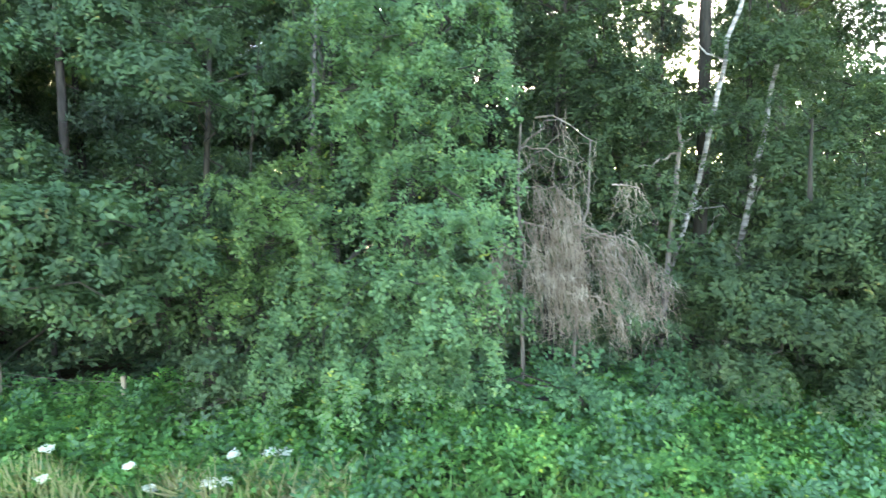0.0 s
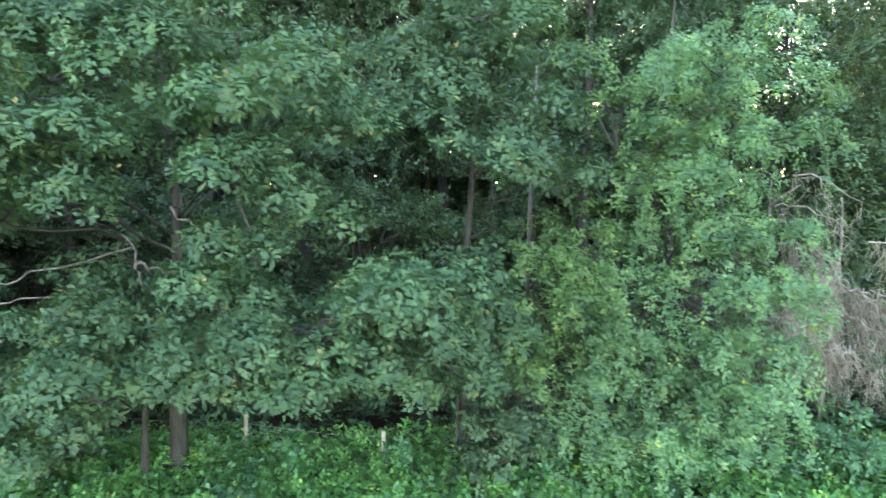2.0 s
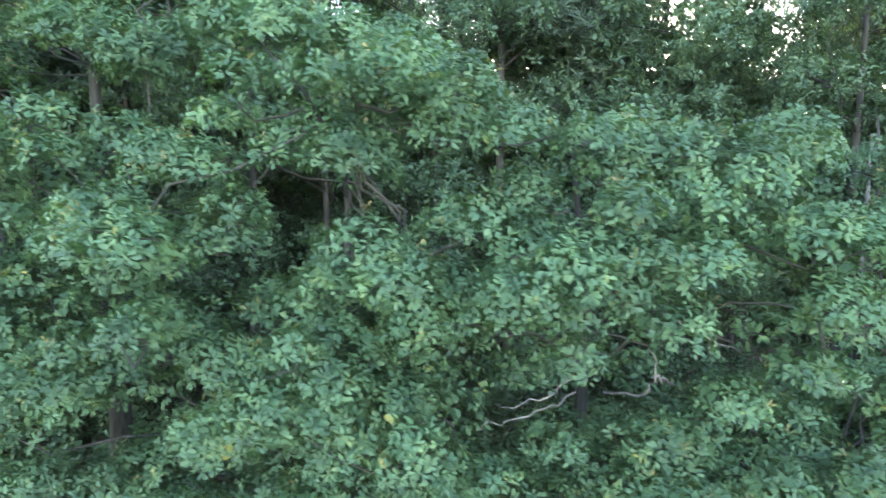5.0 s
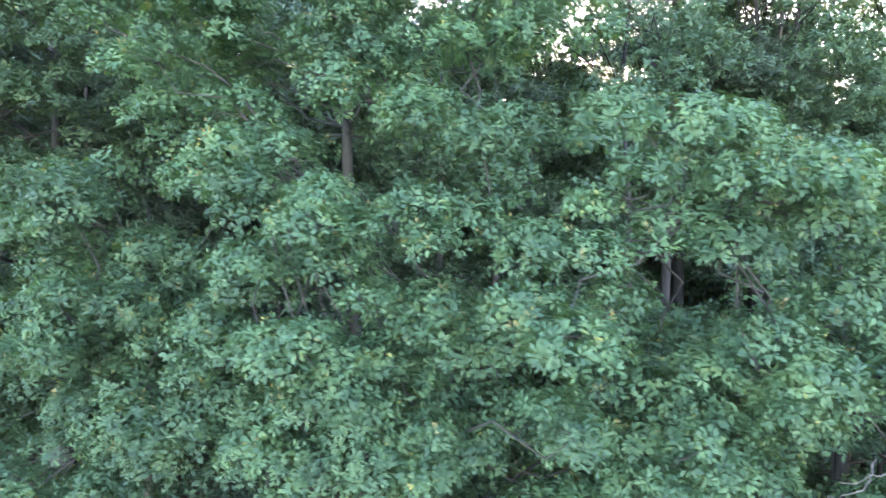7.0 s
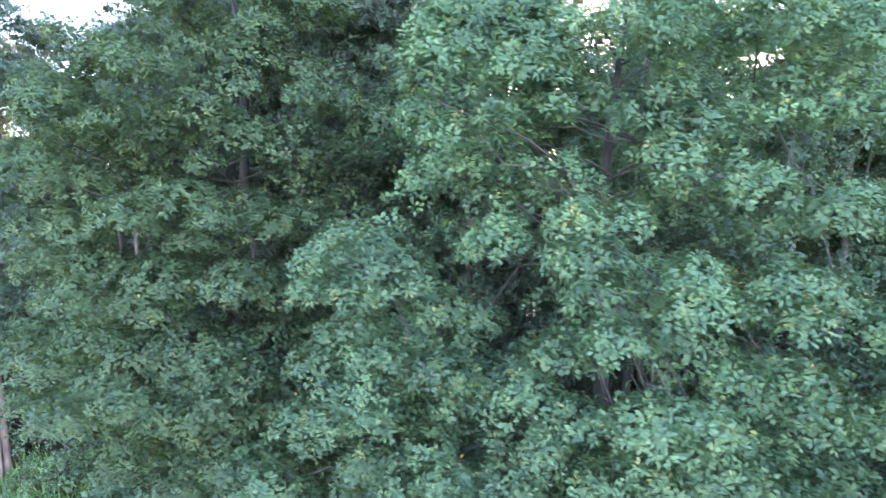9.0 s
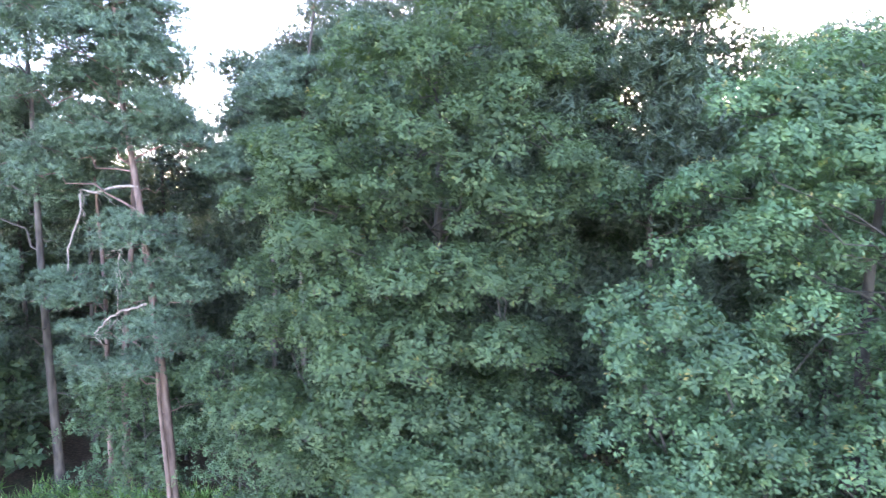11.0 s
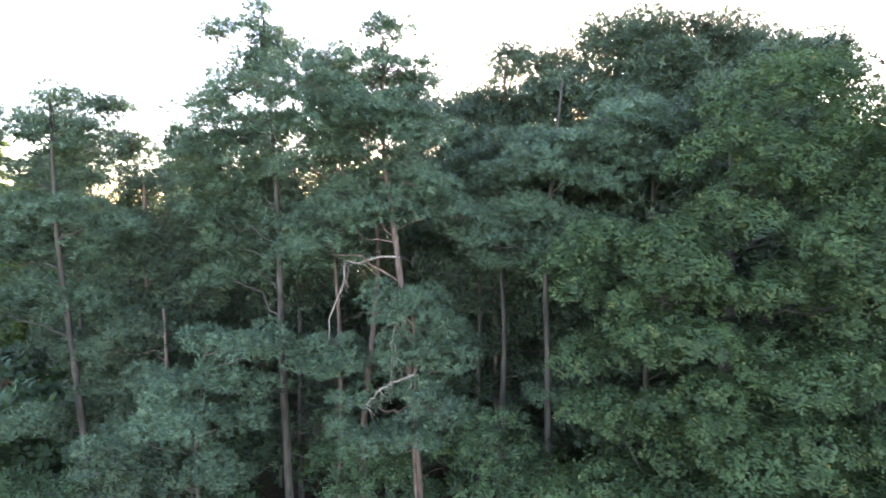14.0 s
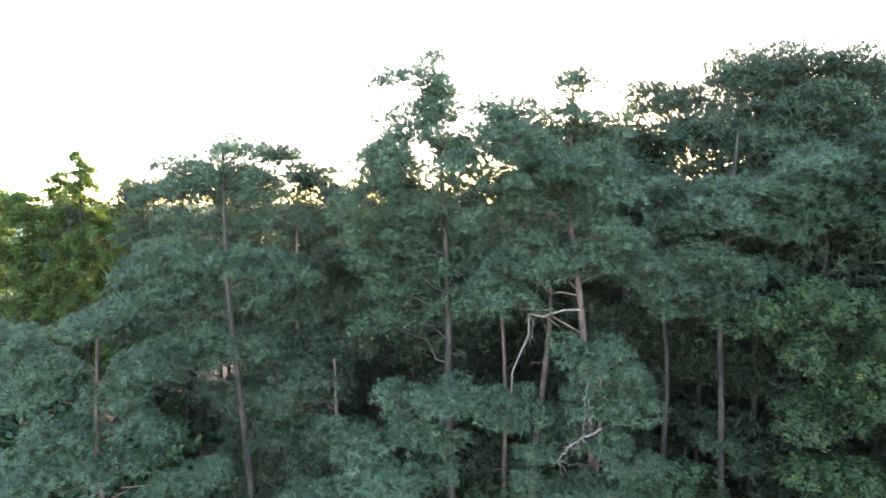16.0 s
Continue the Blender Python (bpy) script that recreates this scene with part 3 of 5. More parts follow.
OAK_D = [
    (-28.5, 14.6, 16.1, 1.5), (-30.1, 14.0, 14.7, 1.3), (-27.6, 14.2, 15.2, 1.5), (-26.6, 14.3, 14.3, 1.4), (-29.1, 13.7, 14.1, 1.5), (-31.1, 13.4, 13.1, 1.4),
    (-26.9, 13.7, 13.2, 1.5), (-29.4, 13.1, 12.8, 1.5), (-33.1, 15.1, 12.4, 1.2), (-31.7, 13.7, 12.0, 1.3), (-28.3, 13.0, 12.0, 1.4), (-25.9, 14.1, 12.0, 1.1),
    (-33.4, 15.4, 10.9, 1.3), (-31.9, 14.0, 11.2, 1.5), (-30.2, 13.0, 11.3, 1.5), (-28.5, 13.0, 11.0, 1.5), (-26.8, 13.5, 11.0, 1.3), (-25.1, 14.5, 11.2, 1.0),
    (-33.5, 15.6, 9.1, 1.3), (-31.9, 14.0, 9.7, 1.3), (-31.0, 13.2, 10.2, 1.1), (-29.6, 13.0, 9.6, 1.5), (-27.5, 13.1, 9.2, 1.5), (-26.0, 13.9, 9.0, 1.1)]
OAK_D_LOW = [
    (-33.0, 14.9, 7.7, 1.3), (-31.4, 13.3, 8.4, 1.4), (-30.4, 12.8, 7.8, 1.5), (-28.9, 12.8, 7.9, 1.5), (-27.1, 13.1, 7.8, 1.3), (-34.0, 15.9, 5.4, 1.1),
    (-32.0, 13.9, 6.2, 1.6), (-30.3, 12.8, 6.3, 1.5), (-28.5, 12.8, 6.5, 1.4), (-26.7, 13.3, 6.4, 1.0), (-33.4, 15.2, 4.4, 1.2), (-31.4, 13.3, 5.2, 1.4),
    (-29.3, 12.8, 5.5, 1.3), (-27.9, 12.8, 5.4, 1.2)]
BUSH_F = [
    (-29.4, 5.7, 1.2), (-28.3, 5.9, 1.1), (-27.2, 6.0, 1.2), (-28.6, 4.9, 1.2), (-27.1, 5.0, 1.2), (-27.9, 4.1, 1.2),
    (-26.3, 4.4, 1.2), (-29.3, 4.2, 1.0)]

TUFT = (-0.25, 0.6)
rng = np.random.default_rng(11)
broadleaf("oak_tree", "spreading oak with layered blue-green boughs over a dark hollow", (-10.2, 11.4), 9.5, 0.2,
          at_depth(OAK_A_UPPER, 8.0, rng), 1.8, rng, OAK_BLUE, body=0.3, back=0.3, limbs=7, shoots=0.025, heads=0.40, rise=TUFT, size=0.104, count=16, jitter=0.16)
broadleaf("oak_sapling", "low oak boughs sweeping down to the bramble bank", (-10.6, 10.8), 5.0, 0.09,
          at_depth(OAK_A_LOWER, 8.4, rng) + at_depth(OAK_A_EAST, 9.6, rng), 1.6, rng, OAK_BLUE, body=0.6, back=0.3, limbs=5, shoots=0.025, heads=0.40, rise=TUFT, size=0.104, count=16, jitter=0.16)
broadleaf("oak_tree", "slender oak with open boughs beside the hedge bushes", (-4.6, 12.0), 10.0, 0.13,
          at_depth(OAK_S, 9.6, rng), 1.6, rng, OAK_LEAF, body=0.5, back=0.4, limbs=5, shoots=0.025, heads=0.42, rise=TUFT, size=0.104, count=16, jitter=0.16)
broadleaf("oak_tree", "oak with broad flat boughs of blue-green leaves", (-14.6, 11.0), 11.0, 0.19,
          at_depth(OAK_B, 7.7, rng, 0.55, 0.12, 7, 0.86) + at_depth(OAK_B_LOW, 8.8, rng) + at_depth(OAK_B_SKIRT, 8.7, rng), 1.8, rng, OAK_BLUE, body=0.4, back=0.3, limbs=6, shoots=0.035, heads=0.42, rise=TUFT, size=0.104, count=16, jitter=0.16)
broadleaf("oak_tree", "tall dense oak with a few yellowing leaves", (-19.6, 12.4), 15.0, 0.28,
          OAK_C + OAK_C_LOW + at_depth(OAK_C_TOP, 8.8, rng, 0.6, 0.3, 7.5, 0.86), 2.0, rng, OAK_BLUE, body=0.5, back=0.4, limbs=7, shoots=0.055, heads=0.54, rise=TUFT, size=0.104, count=16, jitter=0.16)
broadleaf("oak_sapling", "young bushy oak in front of taller trees", (-23.9, 12.0), 9.4, 0.14,
          at_depth(OAK_E + OAK_E_LOW, 10.4, rng, 0.6, 0.1, 7, 0.88), 1.5, rng, OAK_LEAF, body=0.5, back=0.4, limbs=7, shoots=0.055, heads=0.60, rise=TUFT, size=0.104, count=16, jitter=0.16)
broadleaf("oak_tree", "large rounded oak in full deep-green leaf", (-29.2, 17.2), 17.0, 0.34,
          [(x, y, z, r * 0.9) for x, y, z, r in OAK_D + OAK_D_LOW], 2.4, rng, OAK_DARK, body=0.8, back=0.6, limbs=12, shoots=0.012, clump=0.62, gap=0.185, fill=5.0, heads=0.52, rise=TUFT, size=0.104, count=16, jitter=0.16)
broadleaf("oak_bush", "low bright-green oak bush at the wood edge", (-28.0, 13.0), 6.2, 0.1,
          at_depth(BUSH_F, 11.6, rng), 1.3, rng, OAK_DARK, body=0.6, back=0.5, limbs=5, heads=0.60, rise=TUFT, size=0.104, count=16, jitter=0.16)


broadleaf("oak_sapling", "young oak growing up before a thick dark trunk", (-21.1, 10.6), 7.4, 0.06,
          [(-20.9, 9.7, 7.0, 0.75), (-21.3, 9.7, 6.2, 0.8), (-20.7, 9.5, 5.5, 0.8), (-21.6, 10.0, 5.0, 0.85), (-20.9, 9.7, 4.4, 0.8), (-21.8, 10.1, 6.8, 0.7)],
          1.0, np.random.default_rng(13), OAK_LEAF, body=0.5, back=0.3, limbs=4, shoots=0.04, heads=0.55, rise=TUFT, size=0.104, count=16, jitter=0.16)


def bare_bough(paths, r, at, label):
    ob = thing("dead_limb", at, label, "dead branch", "dead limbs")
    for p in paths:
        t = Tubes()
        q = np.linspace(0, len(p) - 1, 12)
        line = np.stack([np.interp(q, np.arange(len(p)), np.array(p)[:, k]) for k in range(3)], 1) + rng.normal(size=(12, 3)) * 0.03
        t.add(line, taper(r, r * 0.35, 12), 6)
        part("bough", t.mesh("bough", GREY_WOOD), ob)


bare_bough([[(-9.9, 10.4, 4.2), (-9.66, 9.2, 4.55), (-9.55, 8.9, 4.97), (-9.68, 8.8, 5.4)], [(-9.55, 8.9, 4.97), (-9.35, 9.1, 4.8), (-9.1, 9.4, 4.6)]], 0.024, (-9.9, 10.4, 4.2), "forked pale dead bough in a dark hollow")
bare_bough([[(4.96, 13.2, 3.3), (5.27, 13.2, 3.69), (5.7, 13.2, 3.87), (6.0, 13.2, 4.45)], [(4.95, 13.0, 5.7), (4.6, 12.9, 5.5), (4.05, 12.9, 5.37)]], 0.03, (5.0, 13.2, 3.3), "pale bare boughs beside the leaning birch")
bare_bough([[(-10.4, 10.4, 5.0), (-10.96, 8.7, 4.86), (-11.37, 8.6, 4.69), (-11.87, 8.6, 4.56)], [(-10.6, 9.8, 4.4), (-11.4, 8.8, 4.4), (-12.2, 8.5, 4.3)]], 0.018, (-10.4, 10.4, 5.0), "bleached dead oak boughs reaching out level")
bare_bough([[(-9.4, 10.2, 5.9), (-9.19, 9.2, 5.7), (-8.76, 9.1, 5.48), (-8.24, 9.1, 5.23)]], 0.024, (-9.4, 10.2, 5.9), "grey dead bough sloping across the hollow")


# ---- pines ----
PINE_1 = [
    (-41.5, 17.9, 1.1), (-40.6, 17.5, 1.2), (-39.5, 18.7, 0.8), (-41.7, 16.9, 1.1), (-40.2, 16.5, 1.3), (-40.9, 16.0, 1.4),
    (-42.0, 15.6, 0.9), (-39.6, 15.6, 1.0), (-38.7, 17.5, 0.8), (-38.2, 17.2, 0.5), (-41.3, 12.6, 1.2), (-40.2, 12.9, 1.1),
    (-38.2, 13.9, 1.0), (-37.4, 13.0, 1.0), (-36.9, 12.8, 0.7), (-38.5, 13.1, 0.9), (-41.7, 11.9, 0.8), (-42.4, 17.0, 0.7),
    (-40.9, 15.0, 0.9), (-38.9, 16.2, 0.7), (-42.4, 14.4, 0.8)]
PINE_YOUNG = [
    (-38.9, 9.7, 1.0), (-38.2, 10.0, 1.0), (-37.4, 9.3, 0.8), (-38.7, 8.6, 1.2), (-37.8, 8.2, 1.2), (-38.5, 7.0, 1.2),
    (-37.6, 6.9, 1.0), (-40.6, 5.8, 0.9), (-39.4, 5.6, 1.0), (-38.1, 6.0, 1.0), (-40.6, 6.7, 0.7), (-39.3, 7.6, 0.8),
    (-37.2, 7.8, 0.7)]
PINE_2 = [
    (-45.4, 19.1, 0.5), (-44.3, 19.6, 0.6), (-43.4, 18.9, 0.5), (-45.6, 18.0, 0.8), (-44.4, 18.2, 0.8), (-43.6, 18.1, 0.5),
    (-45.0, 17.2, 0.8), (-45.8, 16.3, 0.8), (-43.8, 17.1, 0.6), (-45.5, 15.7, 1.1), (-44.4, 14.9, 1.0), (-46.1, 15.1, 0.9),
    (-45.3, 13.9, 1.1), (-44.2, 13.3, 1.1), (-46.1, 12.8, 1.1), (-43.0, 12.8, 0.9), (-45.5, 11.8, 1.1), (-44.7, 10.7, 1.1),
    (-46.2, 10.3, 0.9), (-43.0, 11.2, 0.9), (-46.5, 13.9, 0.9)]
PINE_3 = [
    (-52.9, 16.2, 0.7), (-51.6, 16.8, 0.8), (-50.4, 16.8, 0.8), (-49.4, 16.7, 0.6), (-53.3, 15.4, 0.7), (-51.9, 15.7, 1.0),
    (-50.3, 15.4, 0.7), (-49.6, 15.9, 0.6), (-52.7, 14.3, 0.7), (-51.1, 14.2, 0.9), (-53.6, 13.3, 1.1), (-52.0, 12.9, 1.1),
    (-50.6, 12.9, 1.1), (-52.9, 11.7, 1.1), (-50.8, 11.5, 1.0), (-53.9, 11.4, 1.0), (-52.1, 10.0, 1.1), (-53.8, 9.6, 1.1),
    (-50.5, 9.6, 0.9), (-49.4, 12.3, 0.9), (-54.5, 12.5, 1.0)]
PINE_LOW = [
    (-45.2, 8.8, 1.0), (-43.9, 9.0, 0.9), (-43.2, 8.5, 0.8), (-45.9, 7.7, 1.0), (-44.5, 7.8, 1.0), (-45.2, 6.7, 1.0),
    (-46.6, 6.8, 0.8), (-44.0, 6.3, 0.9), (-47.6, 5.7, 1.0), (-46.1, 5.4, 1.0), (-44.7, 5.0, 1.0), (-43.2, 7.2, 0.7),
    (-47.1, 4.4, 0.8), (-48.5, 4.8, 0.8)]
PINE_6 = [
    (-50.0, 12.3, 1.2), (-49.3, 11.0, 1.2), (-50.5, 9.2, 1.2), (-48.9, 9.2, 1.2), (-49.9, 7.1, 1.2), (-47.7, 11.2, 1.0),
    (-47.9, 13.0, 0.8), (-50.9, 6.2, 1.1), (-49.0, 7.3, 1.1), (-47.6, 9.2, 1.0), (-51.5, 7.3, 1.0), (-49.9, 13.9, 0.8)]
PINE_4 = [
    (-35.6, 12.7, 1.0), (-34.2, 12.9, 1.2), (-33.1, 12.4, 1.0), (-34.8, 12.1, 0.9), (-36.4, 12.1, 0.8), (-32.8, 15.1, 1.5),
    (-31.4, 14.7, 1.3), (-32.3, 14.1, 1.1), (-33.7, 15.4, 1.1), (-31.4, 16.2, 1.3), (-30.1, 14.9, 1.1), (-34.7, 14.5, 1.0),
    (-35.6, 11.3, 0.8), (-33.6, 11.6, 0.9), (-33.7, 6.3, 0.7), (-32.9, 5.9, 0.6)]
PINE_5 = [
    (-31.1, 20.1, 1.9), (-29.9, 20.9, 1.6), (-28.6, 21.1, 1.3), (-27.3, 20.6, 1.6), (-26.0, 20.4, 1.6), (-24.8, 21.1, 1.5),
    (-27.3, 18.8, 2.0), (-31.1, 18.1, 2.0), (-29.1, 19.1, 1.7), (-25.4, 18.1, 2.0), (-33.1, 17.6, 1.5), (-32.6, 19.1, 1.1),
    (-23.5, 19.6, 1.7), (-22.8, 20.8, 1.3), (-23.6, 17.8, 1.6), (-21.5, 19.8, 1.6)]
PINE_7 = [
    (-34.9, 19.4, 1.2), (-35.9, 18.4, 0.9), (-33.9, 19.8, 0.7), (-36.3, 17.7, 0.8), (-35.1, 17.7, 1.2), (-35.6, 16.5, 1.3),
    (-34.3, 15.9, 1.3), (-36.3, 15.4, 1.3), (-34.8, 14.4, 1.3), (-37.1, 16.2, 1.0), (-36.8, 14.2, 1.2), (-34.1, 17.9, 0.9)]

rng = np.random.default_rng(23)
pine("pine_tree", "tall pine with orange upper trunk and a pale dead limb", [(-38.15, 19.6, -0.1), (-38.4, 19.6, 4), (-39.0, 19.5, 11.5), (-39.5, 19.5, 15.4), (-39.5, 19.3, 18.6)], 0.2,
     at_depth(PINE_1, 19.2, rng, 0.6), 1.6, rng, back=2, leader=9)
pine("young_pine", "young pine with thick blue-green needle pads", [(-38.25, 19.35, -0.1), (-38.42, 19.3, 5.0), (-38.5, 18.9, 10.2)], 0.09,
     at_depth(PINE_YOUNG, 18.6, rng, 0.5), 1.0, rng, back=1, stubs=3, grow=1.0)
pine("pine_tree", "tall thin pine with a ragged open top", [(-43.3, 21.2, -0.1), (-43.45, 21.0, 10.8), (-44.0, 21.5, 19.9)], 0.19,
     at_depth(PINE_2, 21.6, rng, 0.6), 1.2, rng, bark=PINE_BARK_OLD, back=2, leader=12)
pine("pine_tree", "leaning pine with a broad flat crown", [(-50.4, 20.7, -0.1), (-50.6, 20.6, 2.9), (-51.3, 20.6, 11.4), (-51.4, 20.6, 17.0)], 0.22,
     at_depth(PINE_3, 20.5, rng, 0.6), 1.4, rng, bark=PINE_BARK_OLD, back=2)
pine("low_pine", "low drooping pine with bare grey twigs inside", [(-45.6, 18.4, -0.1), (-45.5, 18.3, 5.0), (-45.0, 18.2, 9.2)], 0.12,
     at_depth(PINE_LOW, 17.8, rng, 0.5), 1.2, rng, bark=PINE_BARK_OLD, back=1, stubs=14, grow=1.05)
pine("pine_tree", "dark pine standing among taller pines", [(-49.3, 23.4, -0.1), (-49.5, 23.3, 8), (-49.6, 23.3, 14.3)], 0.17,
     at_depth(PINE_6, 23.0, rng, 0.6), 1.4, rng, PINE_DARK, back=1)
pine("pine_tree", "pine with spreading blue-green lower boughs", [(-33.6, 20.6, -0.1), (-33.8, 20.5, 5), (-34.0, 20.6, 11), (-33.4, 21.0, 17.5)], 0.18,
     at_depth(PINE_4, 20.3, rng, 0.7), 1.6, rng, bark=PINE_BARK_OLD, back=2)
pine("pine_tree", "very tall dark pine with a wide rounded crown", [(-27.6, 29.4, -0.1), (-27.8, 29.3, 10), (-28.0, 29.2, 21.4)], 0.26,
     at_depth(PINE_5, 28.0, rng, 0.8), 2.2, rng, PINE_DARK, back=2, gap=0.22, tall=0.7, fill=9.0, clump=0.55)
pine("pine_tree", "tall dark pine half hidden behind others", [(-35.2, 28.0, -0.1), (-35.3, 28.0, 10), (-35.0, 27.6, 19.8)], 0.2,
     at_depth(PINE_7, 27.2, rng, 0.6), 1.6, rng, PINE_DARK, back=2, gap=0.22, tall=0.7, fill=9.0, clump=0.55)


def auto_pine(rng, x, y, h, r0, spread, n, mat, low=0.5):
    pads = []
    for _ in range(n):
        z = h * rng.uniform(low, 1.0)
        w = spread * (1.1 - 0.85 * ((z / h - low) / (1 - low)) ** 1.4)
        a = rng.uniform(0, 6.3)
        d = w * math.sqrt(rng.random())
        pads.append((x + d * math.cos(a), y + d * math.sin(a), z, rng.uniform(0.7, 1.25)))
    return pads


def in_ride(x, y):
    """Two narrow rides through the wood, open towards the low sun."""
    return 14 < y < 48 and (abs(x + 10.2 - 0.262 * y) < 0.8 or abs(x + 17.3 - 0.262 * y) < 0.7)


# the wood behind: six pines, copied
rng = np.random.default_rng(31)
protos = []
for h, r0, spread, n, low in ((19.0, 0.19, 2.3, 26, 0.5), (21.0, 0.22, 2.6, 28, 0.46), (16.5, 0.15, 2.0, 22, 0.42), (15.5, 0.15, 2.5, 34, 0.1), (18.5, 0.18, 2.6, 54, 0.14), (17.0, 0.17, 2.7, 34, 0.12)):
    x, y = (2.0, 5.5, 12.6, -31.5, -37.0, -40.5)[len(protos)], (22.0, 24.0, 23.5, 27.5, 31.0, 38.0)[len(protos)]
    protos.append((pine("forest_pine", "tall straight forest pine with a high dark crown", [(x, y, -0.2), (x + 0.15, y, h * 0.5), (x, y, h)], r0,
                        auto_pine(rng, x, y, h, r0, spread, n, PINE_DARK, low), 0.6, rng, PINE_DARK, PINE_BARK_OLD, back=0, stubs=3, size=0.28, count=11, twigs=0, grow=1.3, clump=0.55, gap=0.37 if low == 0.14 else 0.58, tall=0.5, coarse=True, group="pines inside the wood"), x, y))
# full-crowned pines close behind the big oak
for x, y, s in ((-22.4, 18.6, 0.97), (-25.4, 20.6, 1.0), (-24.0, 23.4, 1.03), (-31.2, 23.6, 0.95), (-20.6, 20.0, 1.0), (-28.6, 24.6, 1.05), (-32.6, 25.8, 1.0), (-34.4, 30.5, 0.98), (-39.8, 32.5, 1.0), (-43.2, 30.0, 0.97), (-46.8, 31.5, 0.96), (-50.6, 29.5, 0.9), (-54.5, 31.0, 0.9), (-58.6, 33.0, 0.88), (-62.5, 36.0, 0.86), (-48.5, 27.0, 0.84), (-22.9, 26.4, 0.97), (-26.6, 18.4, 0.86), (-24.3, 29.2, 1.05), (-27.4, 21.6, 0.95), (-29.6, 27.6, 1.0), (-26.0, 31.5, 1.08)):
    copy_thing(protos[4][0], Matrix.Translation((x, y, 0)) @ Matrix.Rotation(rng.uniform(0, 6.28), 4, "Z")).scale = (s, s, s)
taken = [(-34.4, 30.5), (-39.8, 32.5), (-43.2, 30), (-46.8, 31.5), (-50.6, 29.5), (-54.5, 31), (-58.6, 33), (-62.5, 36), (-48.5, 27), (-22.4, 18.6), (-25.4, 20.6), (-24.0, 23.4), (-31.2, 23.6), (-20.6, 20.0), (-28.6, 24.6), (-32.6, 25.8)] + [(p[1], p[2]) for p in protos] + [(-38, 19.6), (-43.3, 21.2), (-50.4, 20.7), (-33.6, 20.6), (-27.6, 29.4), (-35.2, 28), (-49.3, 23.4), (-29.2, 16.8)]
tries = 0
while len(taken) < 104 and tries < 6000:
    tries += 1
    x, y = rng.uniform(-90, 22), rng.uniform(15.5, 50)
    if x < -31 and y < 23.5 or x < -46 and y < 27 or x < -25 and y < 18.5:
        continue
    if x > 0 and (0.36 < x / y < 0.48 or 0.6 < x / y < 0.74):
        continue
    if x < -54 and y < 33 + (-54 - x) * 0.2:
        continue
    if min((x - a) ** 2 + (y - b) ** 2 for a, b in taken) < (3.2 if x > -30 else 2.7) ** 2:
        continue
    if x > -30 and rng.random() < 0.45:
        continue
    taken.append((x, y))
    ob, px, py = protos[int(rng.integers(0, 3))] if x > -30 else protos[5 if y > 31 else 3]
    s = rng.uniform(0.86, 1.04) * (0.9 if x < -44 else 0.84 if -27 < x < -14 else 1.0)
    m = Matrix.Translation((x, y, 0)) @ Matrix.Rotation(rng.uniform(0, 6.28), 4, "Z") @ Matrix.Diagonal((s, s, s, 1))
    if not in_ride(x, y):
        copy_thing(ob, m).scale = (s, s, s)


# details of the pines
def dead_limb(path, r, parent_at, label):
    ob = thing("dead_limb", parent_at, label, "dead branch", "dead limbs")
    t = Tubes()
    q = np.linspace(0, len(path) - 1, 18)
    line = np.stack([np.interp(q, np.arange(len(path)), np.array(path)[:, k]) for k in range(3)], 1) + rng.normal(size=(18, 3)) * 0.02
    t.add(line, taper(r, r * 0.45, 18), 7)
    part("bough", t.mesh("bough", DEAD_WOOD), ob)
    t = Tubes()
    for _ in range(9):
        k = int(rng.integers(1, len(path)))
        p = np.array(path[k])
        t.add(bend(rng, p, p + np.array((rng.normal() * 0.35, rng.normal() * 0.2, -rng.uniform(0.1, 0.9))), 6, 0.04, 0.09), taper(0.014, 0.005, 6), 4)
    part("twig_spray", t.mesh("twig_spray", DEAD_WOOD), ob, kind="stuff")
    return ob


dead_limb([(-38.98, 19.45, 11.5), (-39.7, 19.4, 11.47), (-40.32, 19.35, 11.26), (-40.79, 19.3, 11.37), (-40.76, 19.3, 10.78), (-40.99, 19.3, 10.11), (-41.28, 19.3, 9.53), (-41.34, 19.3, 8.7)], 0.048, (-39.0, 19.4, 11.5), "pale crooked dead limb bent down from an orange pine trunk")
dead_limb([(-38.45, 18.75, 7.7), (-39.15, 18.4, 7.5), (-39.52, 18.35, 7.29), (-39.88, 18.3, 6.8)], 0.045, (-38.5, 18.7, 7.6), "pale dead limb stub on a young pine")
dead_limb([(-38.5, 18.7, 9.8), (-38.95, 18.3, 9.5), (-39.1, 18.25, 8.9), (-39.06, 18.25, 8.4), (-39.15, 18.3, 7.6)], 0.025, (-38.5, 18.7, 9.7), "thin bare hanging branch on a young pine")
pine("pine_tree", "orange pine trunk standing behind a dead limb", [(-40.6, 20.9, -0.1), (-40.33, 20.8, 5.9), (-39.85, 20.8, 11.5), (-40.3, 21.2, 16.5)], 0.17,
     [(-40.6, 21.2, 13.6, 0.9), (-39.6, 21.4, 14.6, 0.9), (-41.2, 21.2, 15.4, 0.8), (-40.2, 21.3, 16.6, 0.8)], 1.0, rng, back=1, stubs=8)
